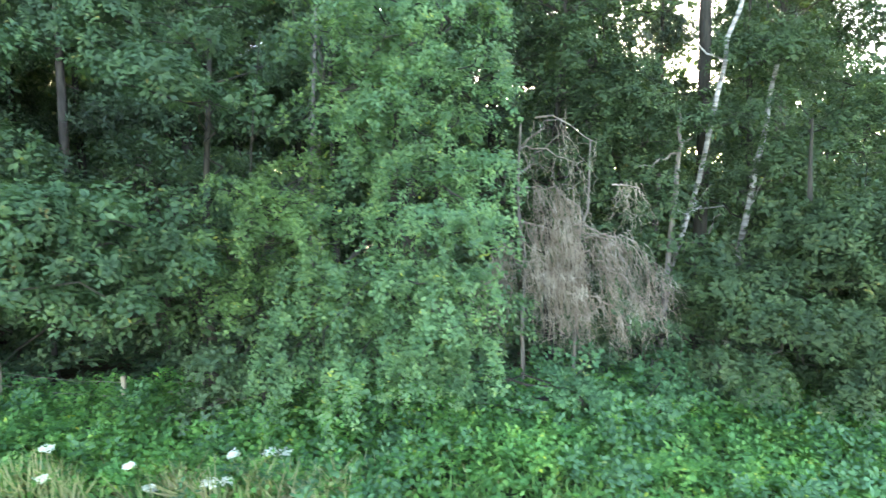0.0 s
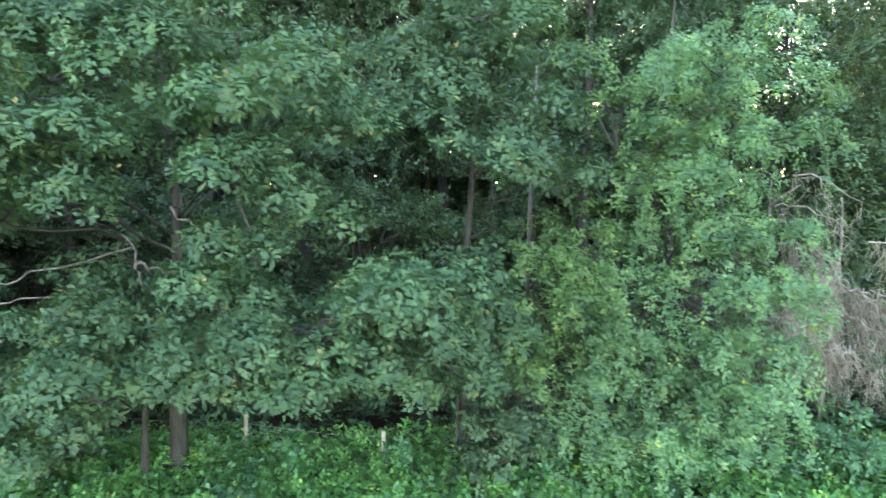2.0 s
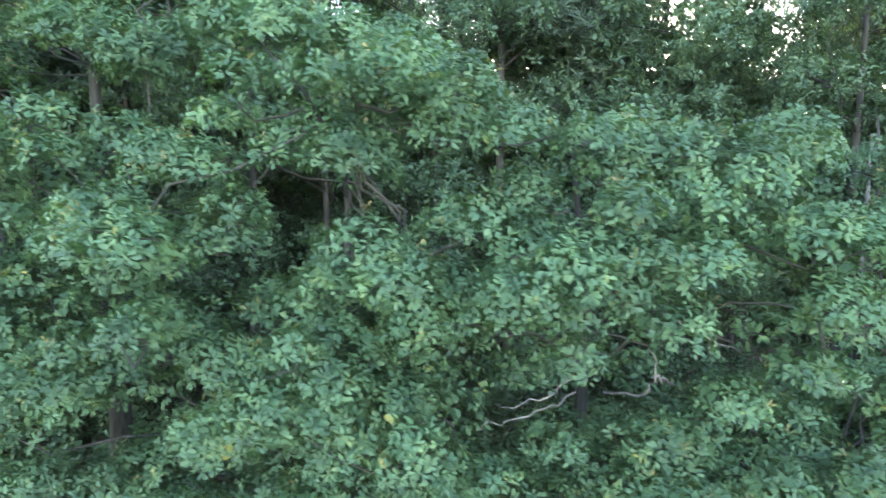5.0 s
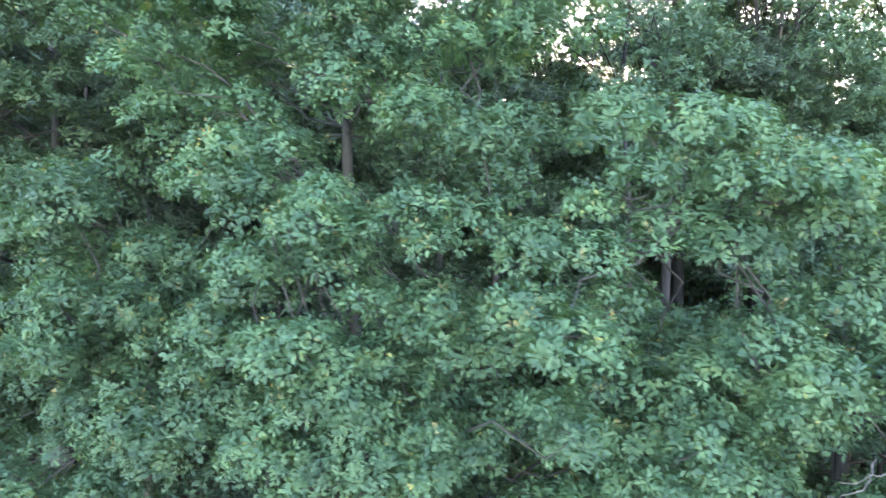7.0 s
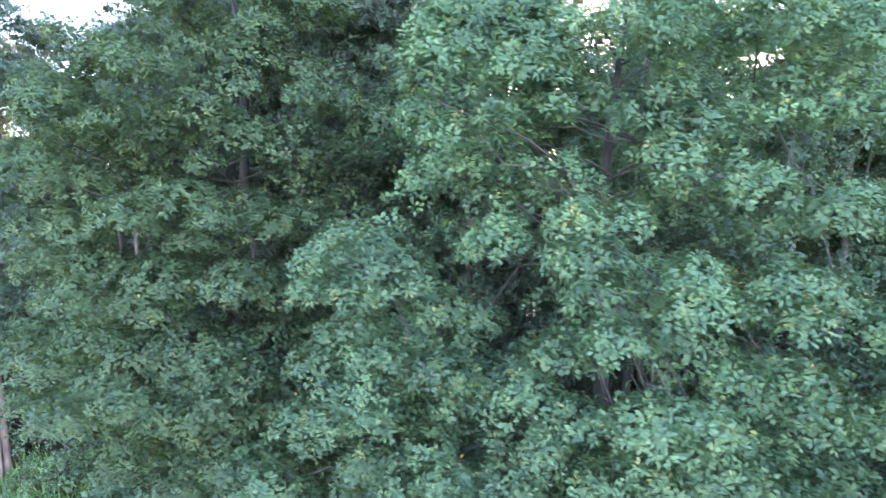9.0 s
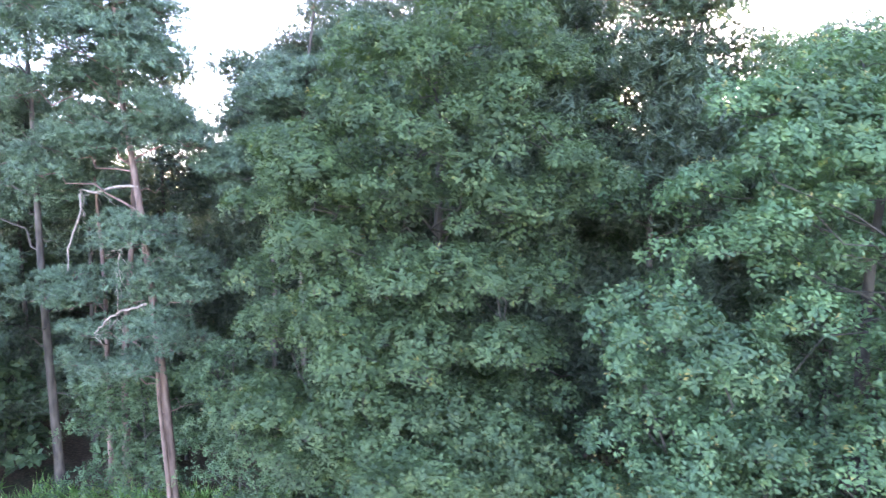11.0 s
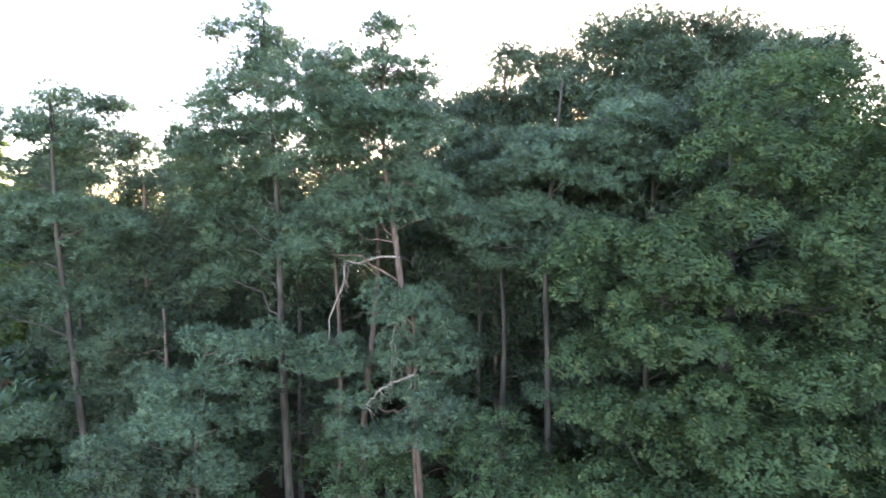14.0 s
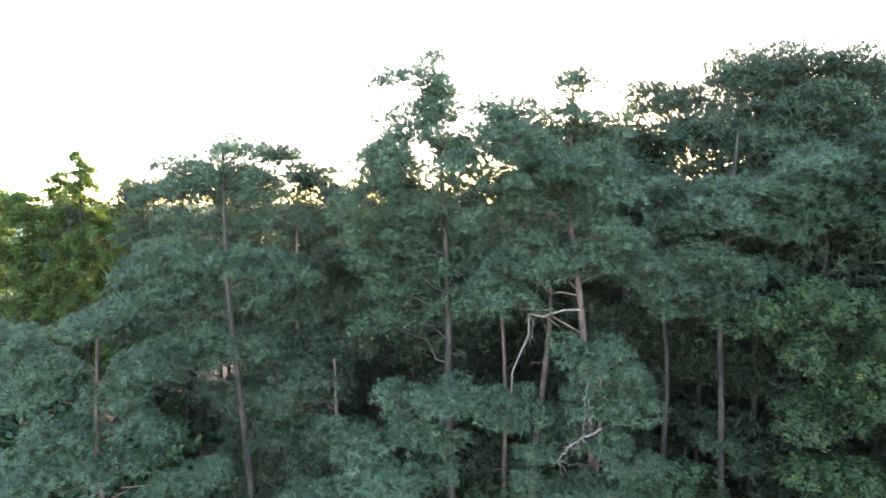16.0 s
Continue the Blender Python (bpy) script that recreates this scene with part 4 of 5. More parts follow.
pine("pine_tree", "thin grey pine pole with a hanging needle clump", [(-41.4, 21.4, -0.1), (-41.39, 21.4, 6.5), (-41.51, 21.4, 10.8), (-41.6, 21.6, 14)], 0.11,
     [(-41.2, 19.1, 8.5, 0.7), (-41.5, 19.0, 8.0, 0.65), (-40.9, 19.0, 8.0, 0.6), (-41.2, 18.9, 7.5, 0.5), (-41.5, 21.6, 13.2, 0.8), (-42.0, 21.6, 14.0, 0.8)], 0.5, rng, back=1, stubs=8)
pine("pine_tree", "slim dark pine pole with short dead twigs", [(-35.3, 22.2, -0.1), (-35.32, 22.0, 6.4), (-35.32, 22.0, 9.5), (-35.6, 22.4, 15)], 0.14,
     [(-35.2, 22.2, 12.2, 0.9), (-35.9, 22.4, 13.4, 0.9), (-34.8, 22.4, 14.2, 0.9), (-35.5, 22.4, 15.4, 0.8)], 1.0, rng, PINE_DARK, PINE_BARK_OLD, back=1, stubs=9)
pine("low_pine", "broad low pine bough mass at the wood edge", [(-55.4, 19.6, -0.1), (-55.6, 19.4, 6), (-55.4, 19.3, 11.6)], 0.16,
     [(-57.4, 18.6, 8.7, 1.0), (-55.4, 18.5, 11.0, 0.9), (-57.2, 18.4, 5.6, 1.0), (-58.2, 18.8, 10.4, 1.0), (-54.6, 18.4, 6.3, 0.9), (-53.4, 18.5, 9.7, 0.8), (-56.4, 18.4, 7.2, 1.0), (-54.6, 18.6, 8.6, 0.8), (-56.4, 18.7, 9.6, 0.9), (-53.4, 18.4, 7.6, 0.8), (-54.2, 18.2, 4.6, 0.9), (-52.6, 18.3, 5.6, 0.8), (-56.0, 18.2, 4.0, 0.9)], 1.2, rng, back=1, stubs=8)
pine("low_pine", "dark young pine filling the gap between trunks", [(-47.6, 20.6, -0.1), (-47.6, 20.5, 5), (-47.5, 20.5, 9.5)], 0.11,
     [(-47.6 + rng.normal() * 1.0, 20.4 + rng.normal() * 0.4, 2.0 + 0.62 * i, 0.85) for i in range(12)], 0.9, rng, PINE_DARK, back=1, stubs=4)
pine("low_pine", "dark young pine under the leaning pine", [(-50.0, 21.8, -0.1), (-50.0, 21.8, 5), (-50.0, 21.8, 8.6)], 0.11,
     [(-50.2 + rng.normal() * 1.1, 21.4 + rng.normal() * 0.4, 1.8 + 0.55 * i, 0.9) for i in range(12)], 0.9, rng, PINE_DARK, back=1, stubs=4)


# broadleaved trees deep in the wood, copied
def forest_tree(x, y, h, w, rng, n, leaf):
    pads = []
    for i in range(n):
        q = (i + rng.random()) / n
        d = w * (1 - 0.55 * q * q) * math.sqrt(rng.random())
        a = rng.uniform(0, 6.3)
        pads.append((x + d * math.cos(a), y + d * math.sin(a), 0.8 + (h - 1.2) * q, rng.uniform(1.0, 1.6)))
    return broadleaf("forest_tree", "dense shaded broadleaved tree inside the wood", (x, y), h, 0.2, pads, 0.5, rng, leaf, limbs=4, density=3.5, body=0.0, back=0.0, size=0.40, mound=0.6, per=5, twigs=0, count=8,
                     shape=OVAL_SHAPE, faces=OVAL_FACES, group="trees inside the wood")


rng = np.random.default_rng(37)
deep = [(forest_tree(16.5, 30.5, 16.0, 3.4, rng, 46, SHADE_LEAF), 16.5, 30.5), (forest_tree(27.0, 34.0, 13.0, 3.0, rng, 36, SHADE_LEAF), 27, 34)]
spots = [(16.5, 30.5), (27, 34)]
for row in range(3):
    for i in range(22):
        x, y = 26 - i * 5.2 + rng.uniform(-1.2, 1.2), 30 + row * 6.5 + rng.uniform(-1.5, 1.5)
        if x < -36 or (x > 0 and (0.36 < x / y < 0.48 or 0.6 < x / y < 0.74)) or min((x - a) ** 2 + (y - b) ** 2 for a, b in spots) < 9 or (row < 2 and rng.random() < 0.2):
            continue
        spots.append((x, y))
        ob, px, py = deep[int(rng.integers(0, 2))]
        s = rng.uniform(0.9, 1.15) + 0.12 * row
        m = Matrix.Translation((x, y, 0)) @ Matrix.Rotation(rng.uniform(0, 6.28), 4, "Z")
        if not in_ride(x, y):
            copy_thing(ob, m).scale = (s, s, s)


for x, y, s in ((-2.7, 27.6, 0.8), (-4.9, 29.4, 1.0), (-0.4, 29.0, 1.0)):
    copy_thing(deep[1][0], Matrix.Translation((x, y, 0)) @ Matrix.Rotation(rng.uniform(0, 6.28), 4, "Z")).scale = (s, s, s)


# tall dark crowns just behind the edge
rng = np.random.default_rng(41)


def high_tree(x, y, h, w, rng, n, leaf, low):
    pads = []
    for i in range(n):
        q = (i + rng.random()) / n
        d = w * math.sin(0.35 + 2.4 * q) * math.sqrt(rng.random())
        a = rng.uniform(0, 6.3)
        pads.append((x + d * math.cos(a), y + d * math.sin(a), low + (h - low) * q, rng.uniform(0.9, 1.4)))
    return broadleaf("forest_oak", "tall shaded oak with a dark high crown", (x, y), h, 0.24, pads, 0.5, rng, leaf, limbs=6, body=0.0, back=0.0, size=0.145, twigs=0, count=12, heads=0.62, clump=0.5, gap=0.35, rise=TUFT, jitter=0.2,
                     group="trees inside the wood")


tall = high_tree(-7.5, 18.5, 18.0, 3.3, rng, 40, SHADE_LEAF, 6.5)
for x, y, s in ((10.4, 19.5, 0.8), (-1.0, 18.0, 0.95), (-16.4, 19.6, 0.88), (-17.2, 24.5, 0.95), (-22.8, 22.0, 0.92), (-9.6, 22.2, 1.0), (-8.4, 18.6, 0.95), (-13.8, 23.6, 0.95), (-14.6, 27.0, 1.0), (-7.0, 21.5, 1.0), (-1.8, 22.5, 1.05), (-6.0, 25.6, 1.1), (-13.0, 17.5, 0.88), (-5.0, 22.5, 1.1), (-10.0, 24.0, 0.8), (-3.5, 19.8, 0.66), (-18.0, 16.5, 0.85), (-15.5, 22, 0.92), (-20.5, 22.5, 0.92), (-9.8, 20.8, 1.05), (1.8, 20.5, 1.0)):
    m = Matrix.Translation((x, y, 0)) @ Matrix.Rotation(rng.uniform(0, 6.28), 4, "Z")
    copy_thing(tall, m).scale = (s, s, s)


# far edge of the wood
def far_wood(x0, x1, y, h, n, rng, mat, size):
    x = rng.uniform(x0, x1, n)
    top = np.array([h * (0.8 + 0.35 * noise.noise((a * 0.12, y, 0)) + 0.12 * noise.noise((a * 0.7, y, 4))) for a in x])
    z = top * rng.random(n) ** 0.8
    c = np.stack([x, y + rng.normal(size=n) * 1.5, z], 1)
    ax = rng.normal(size=(n, 3)) * 0.5 + (0, -0.5, 0.6)
    return tagged(new("far_woodland", leaves("far_woodland", c, ax, rng, mat, 6, size, (-0.2, 0.8), OVAL_SHAPE, OVAL_FACES, 0.3)), "dense dark trees along the far side of the wood", "woodland", kind="stuff")


far_wood(-62, 60, 53.0, 17.0, 12500, rng, SHADE_LEAF, 0.8)
far_wood(-62, 60, 50.0, 8.0, 6000, rng, SHADE_LEAF, 0.7)
far_wood(-150, -58, 82.0, 15.0, 3200, rng, SHADE_LEAF, 0.9)


# ---- undergrowth ----
def shrub(name, label, x, y, h, w, rng, leaf, n, size=0.1, density=16, shape=OVAL_SHAPE, faces=OVAL_FACES, count=8, z_low=0.3, group="undergrowth", category="shrub"):
    pads = []
    for _ in range(n):
        z = rng.uniform(z_low, h)
        d = w * math.sqrt(max(0.05, 1 - (z / h) ** 2)) * rng.uniform(0.3, 1.0)
        a = rng.uniform(0, 6.3)
        pads.append((x + d * math.cos(a), y + d * math.sin(a), z, rng.uniform(0.45, 0.8)))
    return broadleaf(name, label, (x, y), h, 0.06, pads, 0.5, rng, leaf, limbs=3, density=density, body=0.0, back=0.0, size=size, count=count, per=7, twigs=1,
                     shape=shape, faces=faces, category=category, group=group)


rng = np.random.default_rng(47)
bush = [(shrub("shade_shrub", "dark woodland shrub in deep shade", 12.0, 16.0, 3.2, 1.9, rng, SHADE_LEAF, 13, 0.30, 10), 12.0, 16.0),
        (shrub("shade_shrub", "dark woodland shrub in deep shade", 9.0, 18.0, 2.2, 1.6, rng, SHADE_LEAF, 10, 0.28, 10), 9.0, 18.0)]
for n in range(70):
    x, y = (rng.uniform(-60, 16), rng.uniform(14.0, 36)) if n < 44 else (rng.uniform(-62, -36), rng.uniform(22, 30))
    if -14 < x < -5 and y < 17:
        continue
    ob, px, py = bush[int(rng.integers(0, 2))]
    s = rng.uniform(0.8, 1.5)
    m = Matrix.Translation((x, y, 0)) @ Matrix.Rotation(rng.uniform(0, 6.28), 4, "Z")
    copy_thing(ob, m).scale = (s, s, s)

tall_bush = shrub("hollow_shrub", "tall shaded shrub filling the hollow behind the oaks", -8.4, 17.6, 3.4, 1.7, rng, SHADE_LEAF, 26, 0.085, 30, count=9)
for x, y, s in ((-7.2, 15.6, 1.7), (-9.9, 15.2, 1.6), (-11.8, 15.6, 1.6), (-5.6, 16.6, 1.6), (-13.6, 16.2, 1.7)):
    copy_thing(tall_bush, Matrix.Translation((x, y, 0)) @ Matrix.Rotation(rng.uniform(0, 6.28), 4, "Z")).scale = (s, s, s)
for x, y, s in ((-58.5, 22.5, 1.5), (-61.5, 24.5, 1.6), (-64.0, 27.0, 1.7), (-60.0, 28.0, 1.6), (-66.5, 30.0, 1.8), (-57.0, 25.5, 1.5), (-63.0, 31.5, 1.8), (-55.0, 23.0, 1.5), (-69.0, 33.0, 1.8)):
    copy_thing(bush[0][0], Matrix.Translation((x, y, 0)) @ Matrix.Rotation(rng.uniform(0, 6.28), 4, "Z")).scale = (s, s, s)


# ---- hedge bushes near the start ----
rng = np.random.default_rng(53)


def column(x0, x1, z0, z1, n, y, r, rng, narrow=0.6, slope=0.0):
    """Pads filling a leafy column that narrows upward."""
    out = []
    for i in range(n):
        q = (i + rng.random()) / n
        w = 1 - narrow * q
        xm, hw = (x0 + x1) / 2, (x1 - x0) / 2
        out.append((xm + rng.uniform(-1, 1) * hw * w, y + rng.normal() * 0.25 + slope * q, z0 + (z1 - z0) * q, r * rng.uniform(0.75, 1.2)))
    return out


HEDGE = [
    (-0.9, 7.8, 0.7), (0.1, 7.7, 0.7), (-1.3, 6.9, 0.6), (-0.4, 7.0, 0.7), (0.4, 6.9, 0.6), (-0.8, 6.2, 0.7),
    (0.1, 6.1, 0.7), (-1.6, 6.0, 0.5), (-1.2, 5.3, 0.7), (-0.2, 5.3, 0.7), (0.6, 5.3, 0.5), (-1.7, 4.4, 0.6),
    (-0.9, 4.4, 0.7), (-0.0, 4.4, 0.7), (0.6, 4.3, 0.5), (-2.0, 3.5, 0.5), (-1.3, 3.5, 0.7), (-0.4, 3.5, 0.7),
    (0.3, 3.5, 0.5)]
HEDGE_LOW = [
    (-2.3, 2.8, 0.5), (-1.5, 2.7, 0.6), (-0.7, 2.7, 0.6), (0.1, 2.8, 0.5), (-2.7, 2.0, 0.5), (-1.9, 1.9, 0.6),
    (-1.1, 1.9, 0.6), (-0.2, 2.0, 0.5), (0.5, 2.3, 0.4), (-0.6, 8.4, 0.7), (0.1, 8.6, 0.7), (-1.2, 8.1, 0.5)]
broadleaf("hedge_tree", "tall hawthorn-like bush draped in pale green hanging sprays", (-0.9, 12.0), 10.5, 0.14,
          at_depth(HEDGE, 10.2, rng, 0.4, 0.1, 4) + at_depth(HEDGE_LOW, 9.9, rng, 0.3, 0.13, 2.5), 1.3, rng, WILLOW_LEAF, density=46, body=1.3, back=0.7, limbs=8, size=0.08, count=12, strands=8, shape=OVAL_SHAPE, faces=OVAL_FACES, heads=0.7, clump=0.27, gap=0.16, fill=9.0, low=-0.2, jitter=0.2, rise=(-0.5, 0.5))
broadleaf("birch_bush", "light yellow-green birch bush with small leaves", (-3.4, 11.2), 8.5, 0.05,
          column(-4.3, -2.5, 2.6, 5.0, 13, 10.1, 0.5, rng, 0.1) + [(-1.4, 10.0, 6.8, 0.55), (-0.9, 10.0, 7.3, 0.5), (-1.9, 10.2, 7.6, 0.5), (-1.7, 10.0, 6.2, 0.5), (-2.6, 10.4, 8.3, 0.5), (-2.3, 10.2, 5.2, 0.5), (-2.5, 10.3, 4.2, 0.5), (-2.2, 10.2, 3.4, 0.5)], 0.9, rng, BIRCH_LEAF, density=48, body=1.5, back=0.6, limbs=6, size=0.075, count=10, mound=0.22, strands=2,
          shape=OVAL_SHAPE, faces=OVAL_FACES, droop=0.5, flat=0.6, rise=(-0.6, 0.4))
broadleaf("oak_bush", "dense dark bush bulging over the bramble bank", (7.6, 12.6), 7.0, 0.16,
          column(4.8, 10.5, 0.9, 4.4, 34, 10.6, 0.9, rng, 0.3, 1.2), 1.6, rng, OAK_DARK, body=0.8, back=0.5, limbs=7, heads=0.55, rise=TUFT, size=0.104, count=16, jitter=0.16)
broadleaf("alder_tree", "dark leafy tree beside pale birch stems", (7.5, 15.0), 11.0, 0.14,
          [p for p in column(5.4, 11.0, 4.0, 10.5, 30, 13.6, 0.9, rng, 0.1, 0.6) if p[2] < 7.7 or p[0] > 6.9], 1.6, rng, OAK_DARK, body=0.9, back=0.6, limbs=7, heads=0.55, gap=0.24, rise=TUFT, size=0.105, count=14, jitter=0.2)
broadleaf("alder_tree", "dark tree behind the dead creeper", (2.6, 14.6), 11.0, 0.14,
          [p for p in column(0.2, 4.9, 4.2, 10.5, 26, 13.4, 0.9, rng, 0.1, 0.4) if p[2] < 7.7 or p[0] < 4.7], 1.4, rng, OAK_DARK, body=0.9, back=0.6, limbs=7, heads=0.55, gap=0.24, rise=TUFT, size=0.105, count=14, jitter=0.2)
broadleaf("hazel_shrub", "low shaded shrub beside an oak trunk", (-16.2, 11.2), 3.2, 0.05,
          column(-19.6, -13.2, 0.8, 3.0, 22, 10.2, 0.65, rng, 0.1), 0.8, rng, SHADE_LEAF, density=26, body=0.6, back=0.2, limbs=4, size=0.1, shape=OVAL_SHAPE, faces=OVAL_FACES, category="shrub")
broadleaf("hazel_shrub", "low shaded shrub under sweeping oak boughs", (-12.2, 11.4), 2.8, 0.05,
          column(-15.8, -11.8, 0.8, 2.6, 16, 10.3, 0.6, rng, 0.1), 0.8, rng, SHADE_LEAF, density=26, body=0.6, back=0.2, limbs=4, size=0.1, shape=OVAL_SHAPE, faces=OVAL_FACES, category="shrub")
broadleaf("hazel_shrub", "shaded hazel shrub at the foot of a birch", (-4.8, 11.9), 3.4, 0.06,
          column(-4.6, -2.6, 0.8, 2.7, 14, 10.9, 0.5, rng, 0.2), 0.9, rng, SHADE_LEAF, density=26, body=0.8, back=0.2, limbs=4, size=0.1, shape=OVAL_SHAPE, faces=OVAL_FACES, category="shrub")
broadleaf("hazel_shrub", "shaded shrub behind the dead creeper", (2.4, 13.4), 4.6, 0.06,
          column(0.4, 4.4, 0.8, 4.2, 12, 13.3, 0.75, rng, 0.2), 0.9, rng, SHADE_LEAF, density=24, body=0.8, back=0.2, limbs=4, size=0.1, shape=OVAL_SHAPE, faces=OVAL_FACES, category="shrub")
broadleaf("hazel_shrub", "shaded hazel shrub low under the birches", (4.6, 13.6), 3.6, 0.06,
          column(3.6, 6.4, 0.8, 3.4, 14, 12.6, 0.7, rng, 0.2), 0.9, rng, SHADE_LEAF, density=24, body=1.3, back=0.6, limbs=4, size=0.1, shape=OVAL_SHAPE, faces=OVAL_FACES, category="shrub")


def bare_stem(name, label, path, r0, r1, mat, rng, twigs=4, category="tree"):
    path = np.asarray(path, float)
    tree = thing(name, (path[0][0], path[0][1], 0), label, category, "pale stems by the hedge")
    s = np.linspace(0, 1, 12)
    q = np.linspace(0, 1, len(path))
    tp = np.stack([np.interp(s, q, path[:, i]) for i in range(3)], 1) + rng.normal(size=(12, 3)) * 0.02
    t = Tubes()
    t.add(tp, taper(r0, r1, 12), 8)
    part("trunk", t.mesh("trunk", mat), tree)
    for _ in range(twigs):
        st = tp[int(rng.integers(3, 11))]
        t = Tubes()
        t.add(bend(rng, st, st + np.array((rng.uniform(-1, 1), rng.uniform(-0.5, 0.5), rng.uniform(0.1, 0.8))) * 1.1, 6, 0.04, 0.07), taper(0.03, 0.006, 6), 5)
        part("limb", t.mesh("limb", mat), tree)
    return tree


bare_stem("birch_tree", "leaning birch with bare white trunk", [(4.6, 13.5, 0), (5.12, 13.5, 3.2), (5.4, 13.5, 4.1), (5.72, 13.5, 5.46), (6.0, 13.5, 7.3), (6.14, 13.5, 8.2), (6.5, 13.5, 9.4)], 0.066, 0.045, BIRCH_BARK, rng, 5)
bare_stem("birch_tree", "thin pale birch stem half hidden in leaves", [(6.5, 14.0, 0), (6.94, 14, 4.4), (7.24, 14, 6.1), (7.48, 14, 7.7)], 0.08, 0.05, BIRCH_BARK, rng, 2)
bare_stem("bare_pine", "dark pine trunk behind pale birches", [(6.5, 15.2, 0), (6.4, 15.2, 6), (6.3, 15.2, 12)], 0.2, 0.13, OAK_BARK, rng, 3)
bare_stem("snapped_birch", "snapped birch stump with a splintered top", [(4.7, 13, 0), (4.88, 13, 4.5), (5.02, 13, 5.7), (4.92, 13, 6.6)], 0.075, 0.03, GREY_WOOD, rng, 1)
bare_stem("birch_tree", "pale birch trunk seen through the boughs", [(-3.15, 14.4, 0), (-3.1, 14.3, 3.0), (-3.05, 14.3, 5.6), (-2.9, 14.4, 9)], 0.055, 0.04, GREY_WOOD, rng, 2)
bare_stem("birch_tree", "distant pale birch trunk deep in the shade", [(-5.3, 26, 0), (-5.3, 26, 4.0), (-5.2, 26, 9)], 0.14, 0.09, BIRCH_BARK, rng, 1)
bare_stem("dead_tree", "bare brown stem inside the dead creeper", [(1.75, 12.3, 0), (1.6, 12.25, 2.2), (1.66, 12.3, 3.6), (1.48, 12.3, 4.8), (1.55, 12.4, 6.2)], 0.05, 0.02, GREY_WOOD, rng, 4)
bare_stem("dead_tree", "bare brown stem inside the dead creeper", [(2.6, 12.2, 0), (2.72, 12.15, 2.6), (2.68, 12.2, 3.6), (2.9, 12.2, 4.6), (2.95, 12.3, 5.9)], 0.04, 0.018, GREY_WOOD, rng, 4)


def dead_creeper(rng):
    """Dry hair-fine twigs hanging in bunches from arched dead boughs."""
    ob = thing("dead_creeper", (2.2, 11.9, 0), "tangle of dry grey-brown creeper hanging from dead stems", "dead creeper")
    arcs = (((1.65, 4.95), (2.6, 4.6), 70, 1.5), ((1.5, 4.3), (2.7, 3.7), 90, 1.7), ((1.5, 3.5), (2.8, 3.0), 80, 1.2), ((2.6, 4.2), (4.6, 3.1), 50, 1.0),
            ((2.8, 3.95), (4.3, 3.3), 45, 1.1), ((2.6, 3.6), (4.0, 2.7), 50, 0.9), ((2.6, 4.1), (3.5, 3.7), 30, 1.2), ((1.4, 3.9), (0.75, 3.1), 60, 1.2),
            ((1.5, 5.7), (2.6, 5.3), 16, 0.9), ((1.8, 6.3), (2.9, 5.8), 10, 0.7), ((3.3, 5.0), (3.8, 4.9), 18, 0.7), ((2.4, 2.9), (3.6, 2.4), 45, 0.7))
    for (x0, z0), (x1, z1), k, most in arcs:
        arc = bend(rng, (x0, 12.0 + rng.normal() * 0.12, z0), (x1, 11.75 + rng.normal() * 0.2, z1), 9, 0.12, 0.035)
        t = Tubes()
        t.add(arc, taper(0.02, 0.007, 9), 5)
        part("bough", t.mesh("bough", DEAD_WOOD), ob)
        t = Tubes()
        for _ in range(int(k * 1.3)):
            q = rng.random() ** 0.8
            a = np.array([np.interp(q, np.linspace(0, 1, 9), arc[:, i]) for i in range(3)]) + rng.normal(size=3) * (0.07, 0.14, 0.07)
            ln = most * rng.uniform(0.3, 1.5)
            e = a + np.array((rng.normal() * 0.13 + 0.14 * (x1 - x0), rng.normal() * 0.15, -ln))
            e[2] = max(e[2], 1.45 + rng.random() * 0.4)
            line = bend(rng, a, e, 9, 0.03, 0.032)
            t.add(line, taper(0.007, 0.003, 9), 3)
            for _ in range(2):
                m = line[int(rng.integers(2, 9))]
                t.add(bend(rng, m, m + rng.normal(size=3) * (0.15, 0.1, 0.06) - (0, 0, 0.12), 5, -0.1, 0.08), taper(0.004, 0.0025, 5), 3)
        part("twig_curtain", t.mesh("twig_curtain", DRY_TWIG), ob, kind="stuff")


dead_creeper(rng)


broadleaf("bramble_mound", "high mound of bramble at the foot of dead stems", (2.4, 11.6), 1.6, 0.02,
          column(-0.4, 5.2, 0.6, 1.4, 24, 11.3, 0.5, rng, 0.1), 0.6, rng, NETTLE_LEAF, density=40, body=0.6, back=0.2, limbs=4, size=0.09, count=9, shape=OVAL_SHAPE, faces=OVAL_FACES, category="bramble", group="undergrowth")


# drooping green shrubs at the foot of the pines
broadleaf("weeping_shrub", "fine drooping shrub between pine and oak", (-35.6, 18.8), 7.6, 0.07,
          column(-37.2, -34.4, 0.8, 6.4, 17, 18.4, 0.75, rng, 0.5), 1.0, rng, SHADE_LEAF, density=24, body=1.0, back=0.2, limbs=5, size=0.10, count=8, mound=0.28, strands=5, category="shrub")
broadleaf("weeping_shrub", "fine drooping shrub with bare twigs under pines", (-46.6, 17.6), 5.8, 0.06,
          column(-49.0, -43.6, 0.8, 5.4, 22, 17.0, 0.8, rng, 0.4), 1.0, rng, PINE_DARK, density=22, body=1.0, back=0.2, limbs=5, size=0.10, count=8, mound=0.28, strands=5, category="shrub")
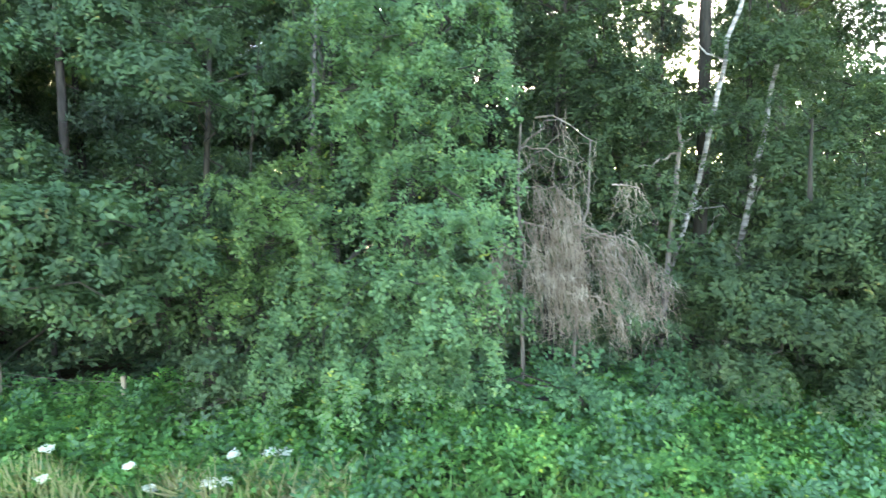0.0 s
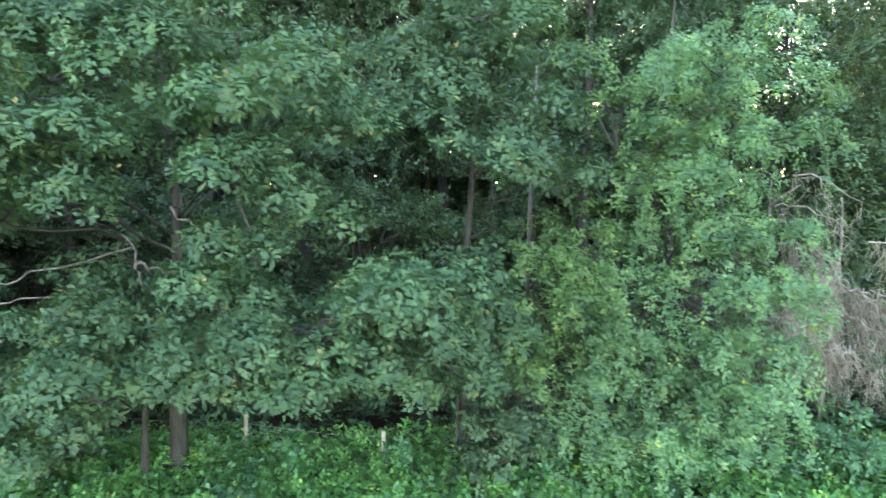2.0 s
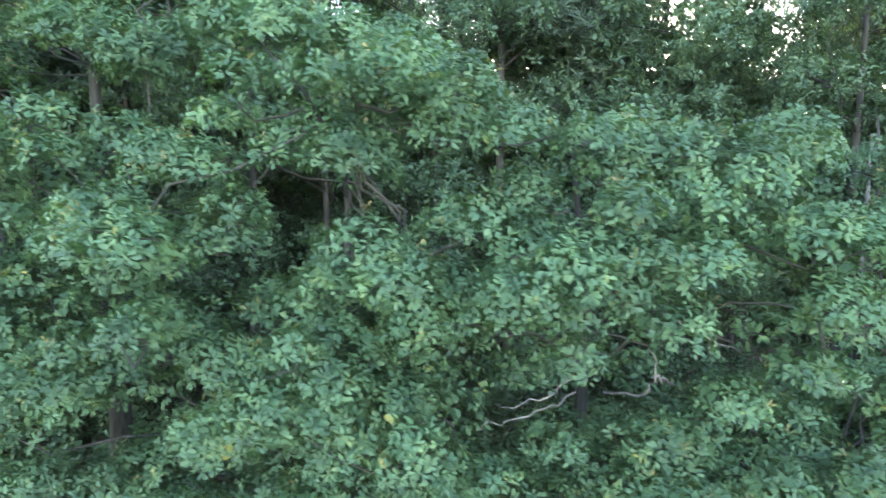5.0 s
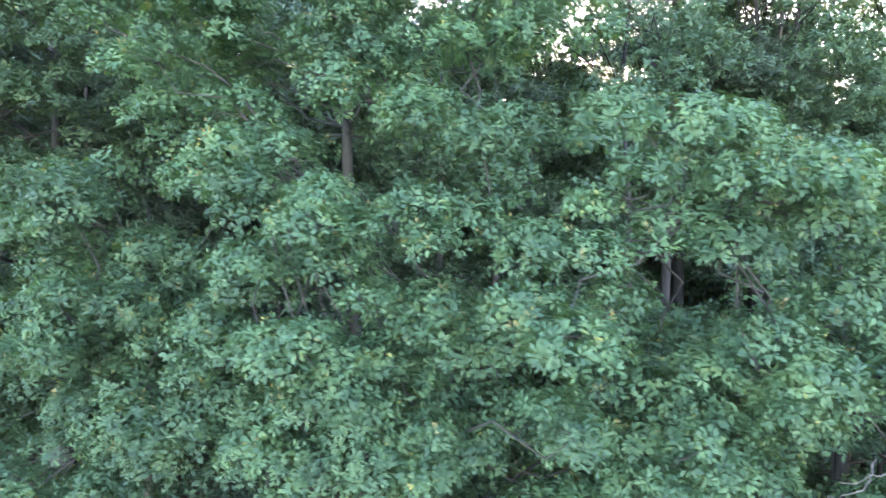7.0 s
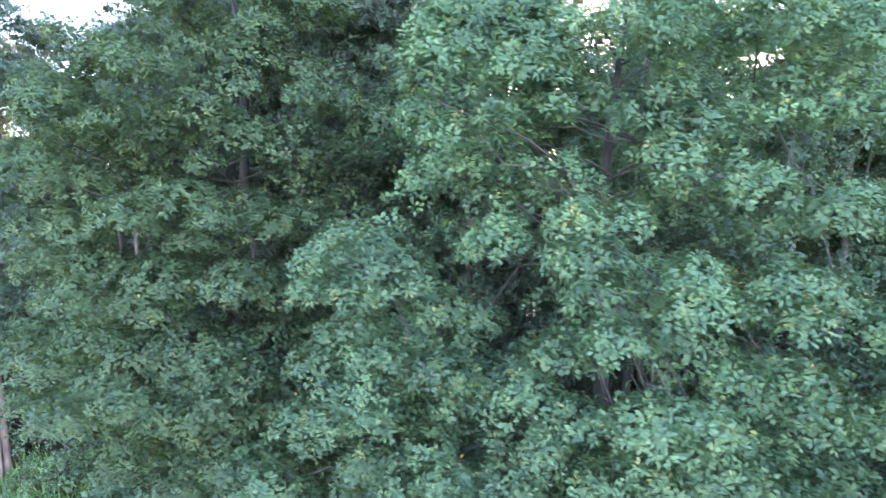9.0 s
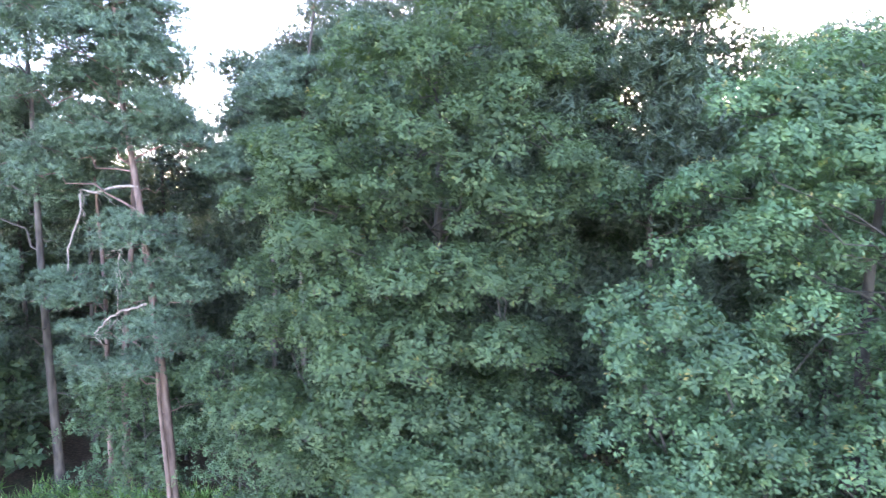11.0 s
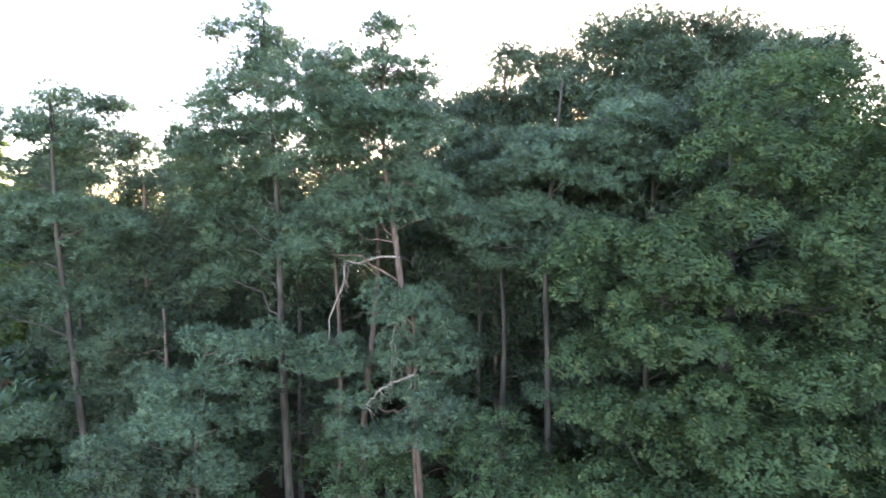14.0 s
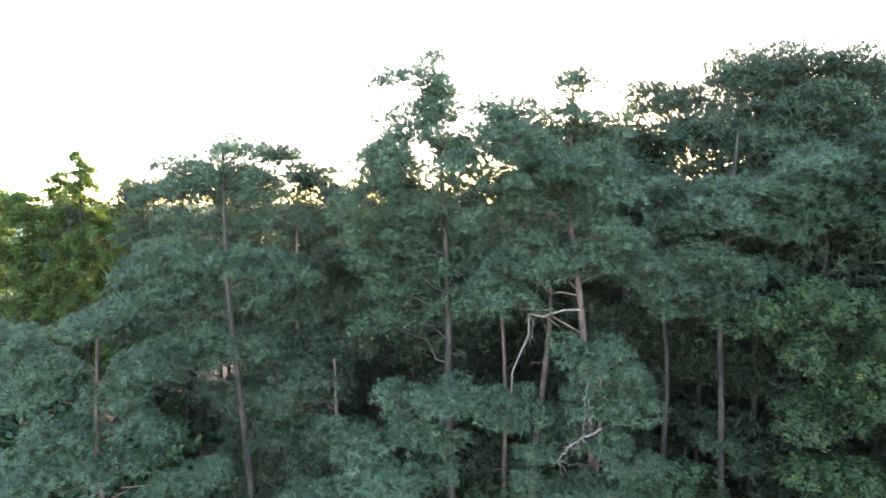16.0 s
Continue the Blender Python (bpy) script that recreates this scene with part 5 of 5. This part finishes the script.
broadleaf("weeping_shrub", "low shaded shrub at the foot of a young pine", (-39.6, 20.4), 5.2, 0.06,
          column(-42.4, -37.6, 0.6, 4.8, 18, 20.0, 0.8, rng, 0.4), 1.0, rng, SHADE_LEAF, density=20, body=1.0, back=0.2, limbs=5, size=0.10, count=8, mound=0.28, strands=4, category="shrub")
broadleaf("weeping_shrub", "low shaded shrub under the leaning pine", (-53.2, 19.0), 4.6, 0.06,
          column(-57.5, -49.5, 0.6, 4.4, 26, 18.4, 0.85, rng, 0.3), 1.0, rng, SHADE_LEAF, density=20, body=1.0, back=0.2, limbs=5, size=0.10, count=8, mound=0.28, strands=4, category="shrub")


# larch and light-green trees beyond the pines
def larch(x, y, h, w, rng):
    tree = thing("larch_tree", (x, y, 0), "pale green larch with drooping tiers and a spindly top", "tree", "trees beyond the pines")
    t = Tubes()
    t.add([(x, y, -0.1), (x + 0.1, y, h * 0.5), (x, y, h)], [0.2, 0.12, 0.02], 8)
    part("trunk", t.mesh("trunk", PINE_BARK_OLD), tree)
    t = Tubes()
    cs, axs = [], []
    for i in range(96):
        q = (i + rng.random()) / 96
        z = h * (0.12 + 0.87 * q)
        ln = w * (1 - q) ** 0.6 + 0.25
        a = rng.uniform(0, 6.3)
        way = np.array((math.cos(a), math.sin(a), 0))
        line = np.array((x, y, z)) + way * np.linspace(0, ln, 6)[:, None]
        line[:, 2] += np.array((0, 0.02, 0.0, -0.06, -0.14, -0.2)) * ln
        t.add(line, taper(0.03, 0.008, 6), 4)
        k = int(ln * 16) + 4
        u = rng.uniform(0.1, 1, k)
        p = np.stack([np.interp(u, np.linspace(0, 1, 6), line[:, j]) for j in range(3)], 1)
        p += rng.normal(size=(k, 3)) * (0.14, 0.14, 0.1)
        p[:, 2] -= rng.random(k) * 0.5 * (0.3 + 0.7 * (1 - q))
        cs.append(p)
        axs.append(rng.normal(size=(k, 3)) * 0.5 + (0, 0, -0.2))
    part("branchwork", t.mesh("branchwork", PINE_BARK_OLD), tree, kind="stuff")
    part("crown", leaves("crown", np.concatenate(cs), np.concatenate(axs), rng, LARCH_NEEDLE, 9, 0.3, (-0.4, 1.0), BLADE_SHAPE * (1, 1.3, 1), BLADE_FACES, 0.06), tree, kind="stuff")
    return tree


rng = np.random.default_rng(59)
larch(-68.9, 40.0, 18.6, 4.0, rng)
larch(-66.4, 41.5, 16.9, 3.6, rng)
larch(-72.0, 42.5, 17.4, 4.0, rng)
copy_thing(protos[5][0], Matrix.Translation((-65.6, 43.5, 0))).scale = (0.98, 0.98, 0.98)
for x, y, h in ((-72.4, 39.0, 15.6), (-76.5, 40.0, 15.8), (-71.0, 46.0, 15.0), (-57.5, 44.0, 16.5)):
    broadleaf("birch_tree", "light green birch catching the low sun", (x, y), h, 0.12, column(x - 2.2, x + 2.2, 1.6, h - 0.4, 26, y, 1.15, rng, 0.5), 1.6, rng, LARCH_NEEDLE,
              density=12, body=1.0, back=0.3, limbs=5, size=0.2, count=8, mound=0.4, per=8, twigs=1, group="trees beyond the pines")


# ---- bramble bank, nettles, grass, flowers ----
def bank_height(x, y):
    return ground_z(x, y) + 0.68 + 0.09 * (y - 9.0) + 0.3 * noise.noise((x * 0.45, y * 0.6, 7)) + 0.2 * noise.noise((x * 1.4, y * 1.4, 2))


def cover(name, label, category, x0, x1, y0, y1, n, rng, mat, size, count, lift, shape=OVAL_SHAPE, faces=OVAL_FACES, rise=(-0.2, 0.7), keep=None):
    x, y = rng.uniform(x0, x1, n), rng.uniform(y0, y1, n)
    if keep:
        ok = np.array([keep(a, b) for a, b in zip(x, y)])
        x, y = x[ok], y[ok]
    z = np.array([bank_height(a, b) for a, b in zip(x, y)]) * lift + rng.uniform(-0.15, 0.12, len(x))
    c = np.stack([x, y, np.maximum(z, 0.05)], 1)
    a = rng.normal(size=(len(x), 3)) * 0.35 + (0, -0.25, 1)
    ob = new(name, leaves(name, c, a, rng, mat, count, size, rise, shape, faces, 0.06))
    return tagged(ob, label, category, kind="stuff")


rng = np.random.default_rng(61)
cover("bramble_patch", "bright green bramble covering the bank", "bramble", -22, 14, 7.8, 12.6, 12500, rng, BRAMBLE_LEAF, 0.10, 9, 1.0,
      keep=lambda x, y: y > 8.5 + 0.9 * noise.noise((x * 0.4, y * 0.4, 41)) and x > -20 + 3 * noise.noise((x, y, 43)))
cover("bramble_patch", "shaded lower bramble leaves on the bank", "bramble", -18, 13, 8.0, 12.8, 5000, rng, BRAMBLE_LEAF, 0.13, 8, 0.6)
cover("woodland_undergrowth", "low dark undergrowth on the woodland floor", "undergrowth", -34, 14, 12.3, 22.0, 9000, rng, SHADE_LEAF, 0.2, 8, 0.55,
      keep=lambda x, y: not (-13.5 < x < -4.6 and y < 14.6 + noise.noise((x * 0.5, y * 0.5, 51))) or noise.noise((x * 0.8, y * 0.8, 53)) > 0.05)
cover("nettle_bed", "darker nettles among the bramble", "nettle", -18, 13, 7.6, 12.8, 3200, rng, NETTLE_LEAF, 0.12, 9, 1.12, keep=lambda x, y: noise.noise((x * 0.5, y * 0.5, 11)) > 0.0)
cover("long_grass", "long green grass with dry stalks on the verge", "grass", -70, 18, 1.5, 10.4, 15000, rng, GRASS_BLADE, 0.45, 7, 0.35, BLADE_SHAPE * (1, 0.35, 2), BLADE_FACES, (0.7, 1.45),
      keep=lambda x, y: y > 5.0 + 3.5 * noise.noise((x * 0.15, y * 0.2, 31)) + 1.5 * noise.noise((x * 0.9, y * 0.9, 33)))
cover("long_grass", "long pale grass beneath the pines", "grass", -66, -26, 10.0, 21.0, 9000, rng, GRASS_BLADE, 0.5, 7, 0.2, BLADE_SHAPE * (1, 0.4, 2), BLADE_FACES, (0.7, 1.45),
      keep=lambda x, y: noise.noise((x * 0.3, y * 0.3, 35)) > -0.25)
cover("seed_grass", "tall pale seeding grass on the verge", "grass", -8, -1, 8.3, 9.3, 220, rng, DRY_GRASS, 0.55, 9, 0.5, BLADE_SHAPE * (1, 0.3, 2), BLADE_FACES, (1.0, 1.5), keep=lambda x, y: noise.noise((x * 0.9, y * 0.9, 21)) > 0.05)


def fence_post(x, y, top):
    ob = thing("fence_post", (x, y, 0), "weathered pale wooden fence stake in bramble", "fence post", "fence posts along the wood")
    bm = bmesh.new()
    bmesh.ops.create_cube(bm, size=1.0, matrix=Matrix.Translation((x, y, (top - 0.3) / 2)) @ Matrix.Diagonal((0.075, 0.075, top + 0.3, 1)))
    bmesh.ops.bevel(bm, geom=bm.edges[:], offset=0.012, segments=1, affect="EDGES")
    me = bpy.data.meshes.new("stake")
    bm.to_mesh(me)
    bm.free()
    me.materials.append(POST_WOOD)
    part("stake", me, ob)
    return ob


for x, y, z in ((-9.19, 12.27, 1.36), (-6.23, 11.55, 1.3), (-12.3, 12.6, 1.3), (-15.5, 12.7, 1.3)):
    fence_post(x, y, z)


def fence_wire(z, rng):
    """One slack strand of plain wire from stake to stake."""
    ends = [(-15.5, 12.66), (-12.3, 12.56), (-9.19, 12.23), (-6.23, 11.51)]
    ob = thing("fence_wire", (-15.5, 12.66, 0), "slack rusty strand of plain fence wire between stakes", "fence wire", "fence wires along the wood")
    t = Tubes()
    line = []
    for (x0, y0), (x1, y1) in zip(ends, ends[1:]):
        for q in np.linspace(0, 1, 7)[:-1]:
            line.append((x0 + (x1 - x0) * q, y0 + (y1 - y0) * q, z - 0.05 * math.sin(q * math.pi) + rng.normal() * 0.005))
    line.append((ends[-1][0], ends[-1][1], z))
    t.add(line, 0.005, 4)
    part("strand", t.mesh("strand", GREY_WOOD), ob)


for z in (1.18, 0.9):
    fence_wire(z, rng)


def umbel(x, y, h, r, rng):
    ob = thing("cow_parsley", (x, y, 0), "wild umbellifer with flat white flower heads", "wildflower", "white flowers on the verge")
    t = Tubes()
    top = np.array((x + rng.normal() * 0.05, y, h))
    t.add(bend(rng, (x, y, 0), top, 6, 0.02, 0.02), taper(0.008, 0.004, 6), 5)
    heads = []
    for _ in range(14):
        a, d = rng.uniform(0, 6.3), 1.05 * r * math.sqrt(rng.random())
        e = top + np.array((math.cos(a) * d, math.sin(a) * d, 0.03 + rng.normal() * 0.01))
        t.add([top - (0, 0, 0.08), (top + e) / 2, e], taper(0.003, 0.002, 3), 3)
        heads.append(e)
    part("stem", t.mesh("stem", STEM), ob)
    part("flower_head", leaves("flower_head", np.array(heads), np.tile((0, -0.35, 1.0), (14, 1)), rng, PETAL, 10, 0.036, (-0.1, 0.3), OVAL_SHAPE * (1, 1.6, 1), OVAL_FACES, 0.02), ob, "flat white flower clusters", "stuff")


rng = np.random.default_rng(71)
for x, y, h, r in ((-6.3, 9.3, 0.95, 0.10), (-3.4, 9.2, 0.9, 0.09), (-2.9, 9.3, 0.9, 0.1), (-2.6, 9.4, 0.85, 0.1), (-3.5, 8.6, 0.72, 0.13), (-3.2, 8.7, 0.72, 0.08),
                   (-6.0, 8.7, 0.75, 0.09), (-4.8, 9.0, 0.8, 0.07), (-4.3, 8.6, 0.65, 0.08), (-13.0, 8.4, 1.0, 0.1), (-12.4, 8.2, 0.9, 0.1), (-11.9, 8.3, 0.95, 0.09), (-11.2, 8.0, 0.8, 0.11), (-10.2, 8.0, 0.7, 0.1)):
    umbel(x, y, h - 0.14, r * 0.85, rng)
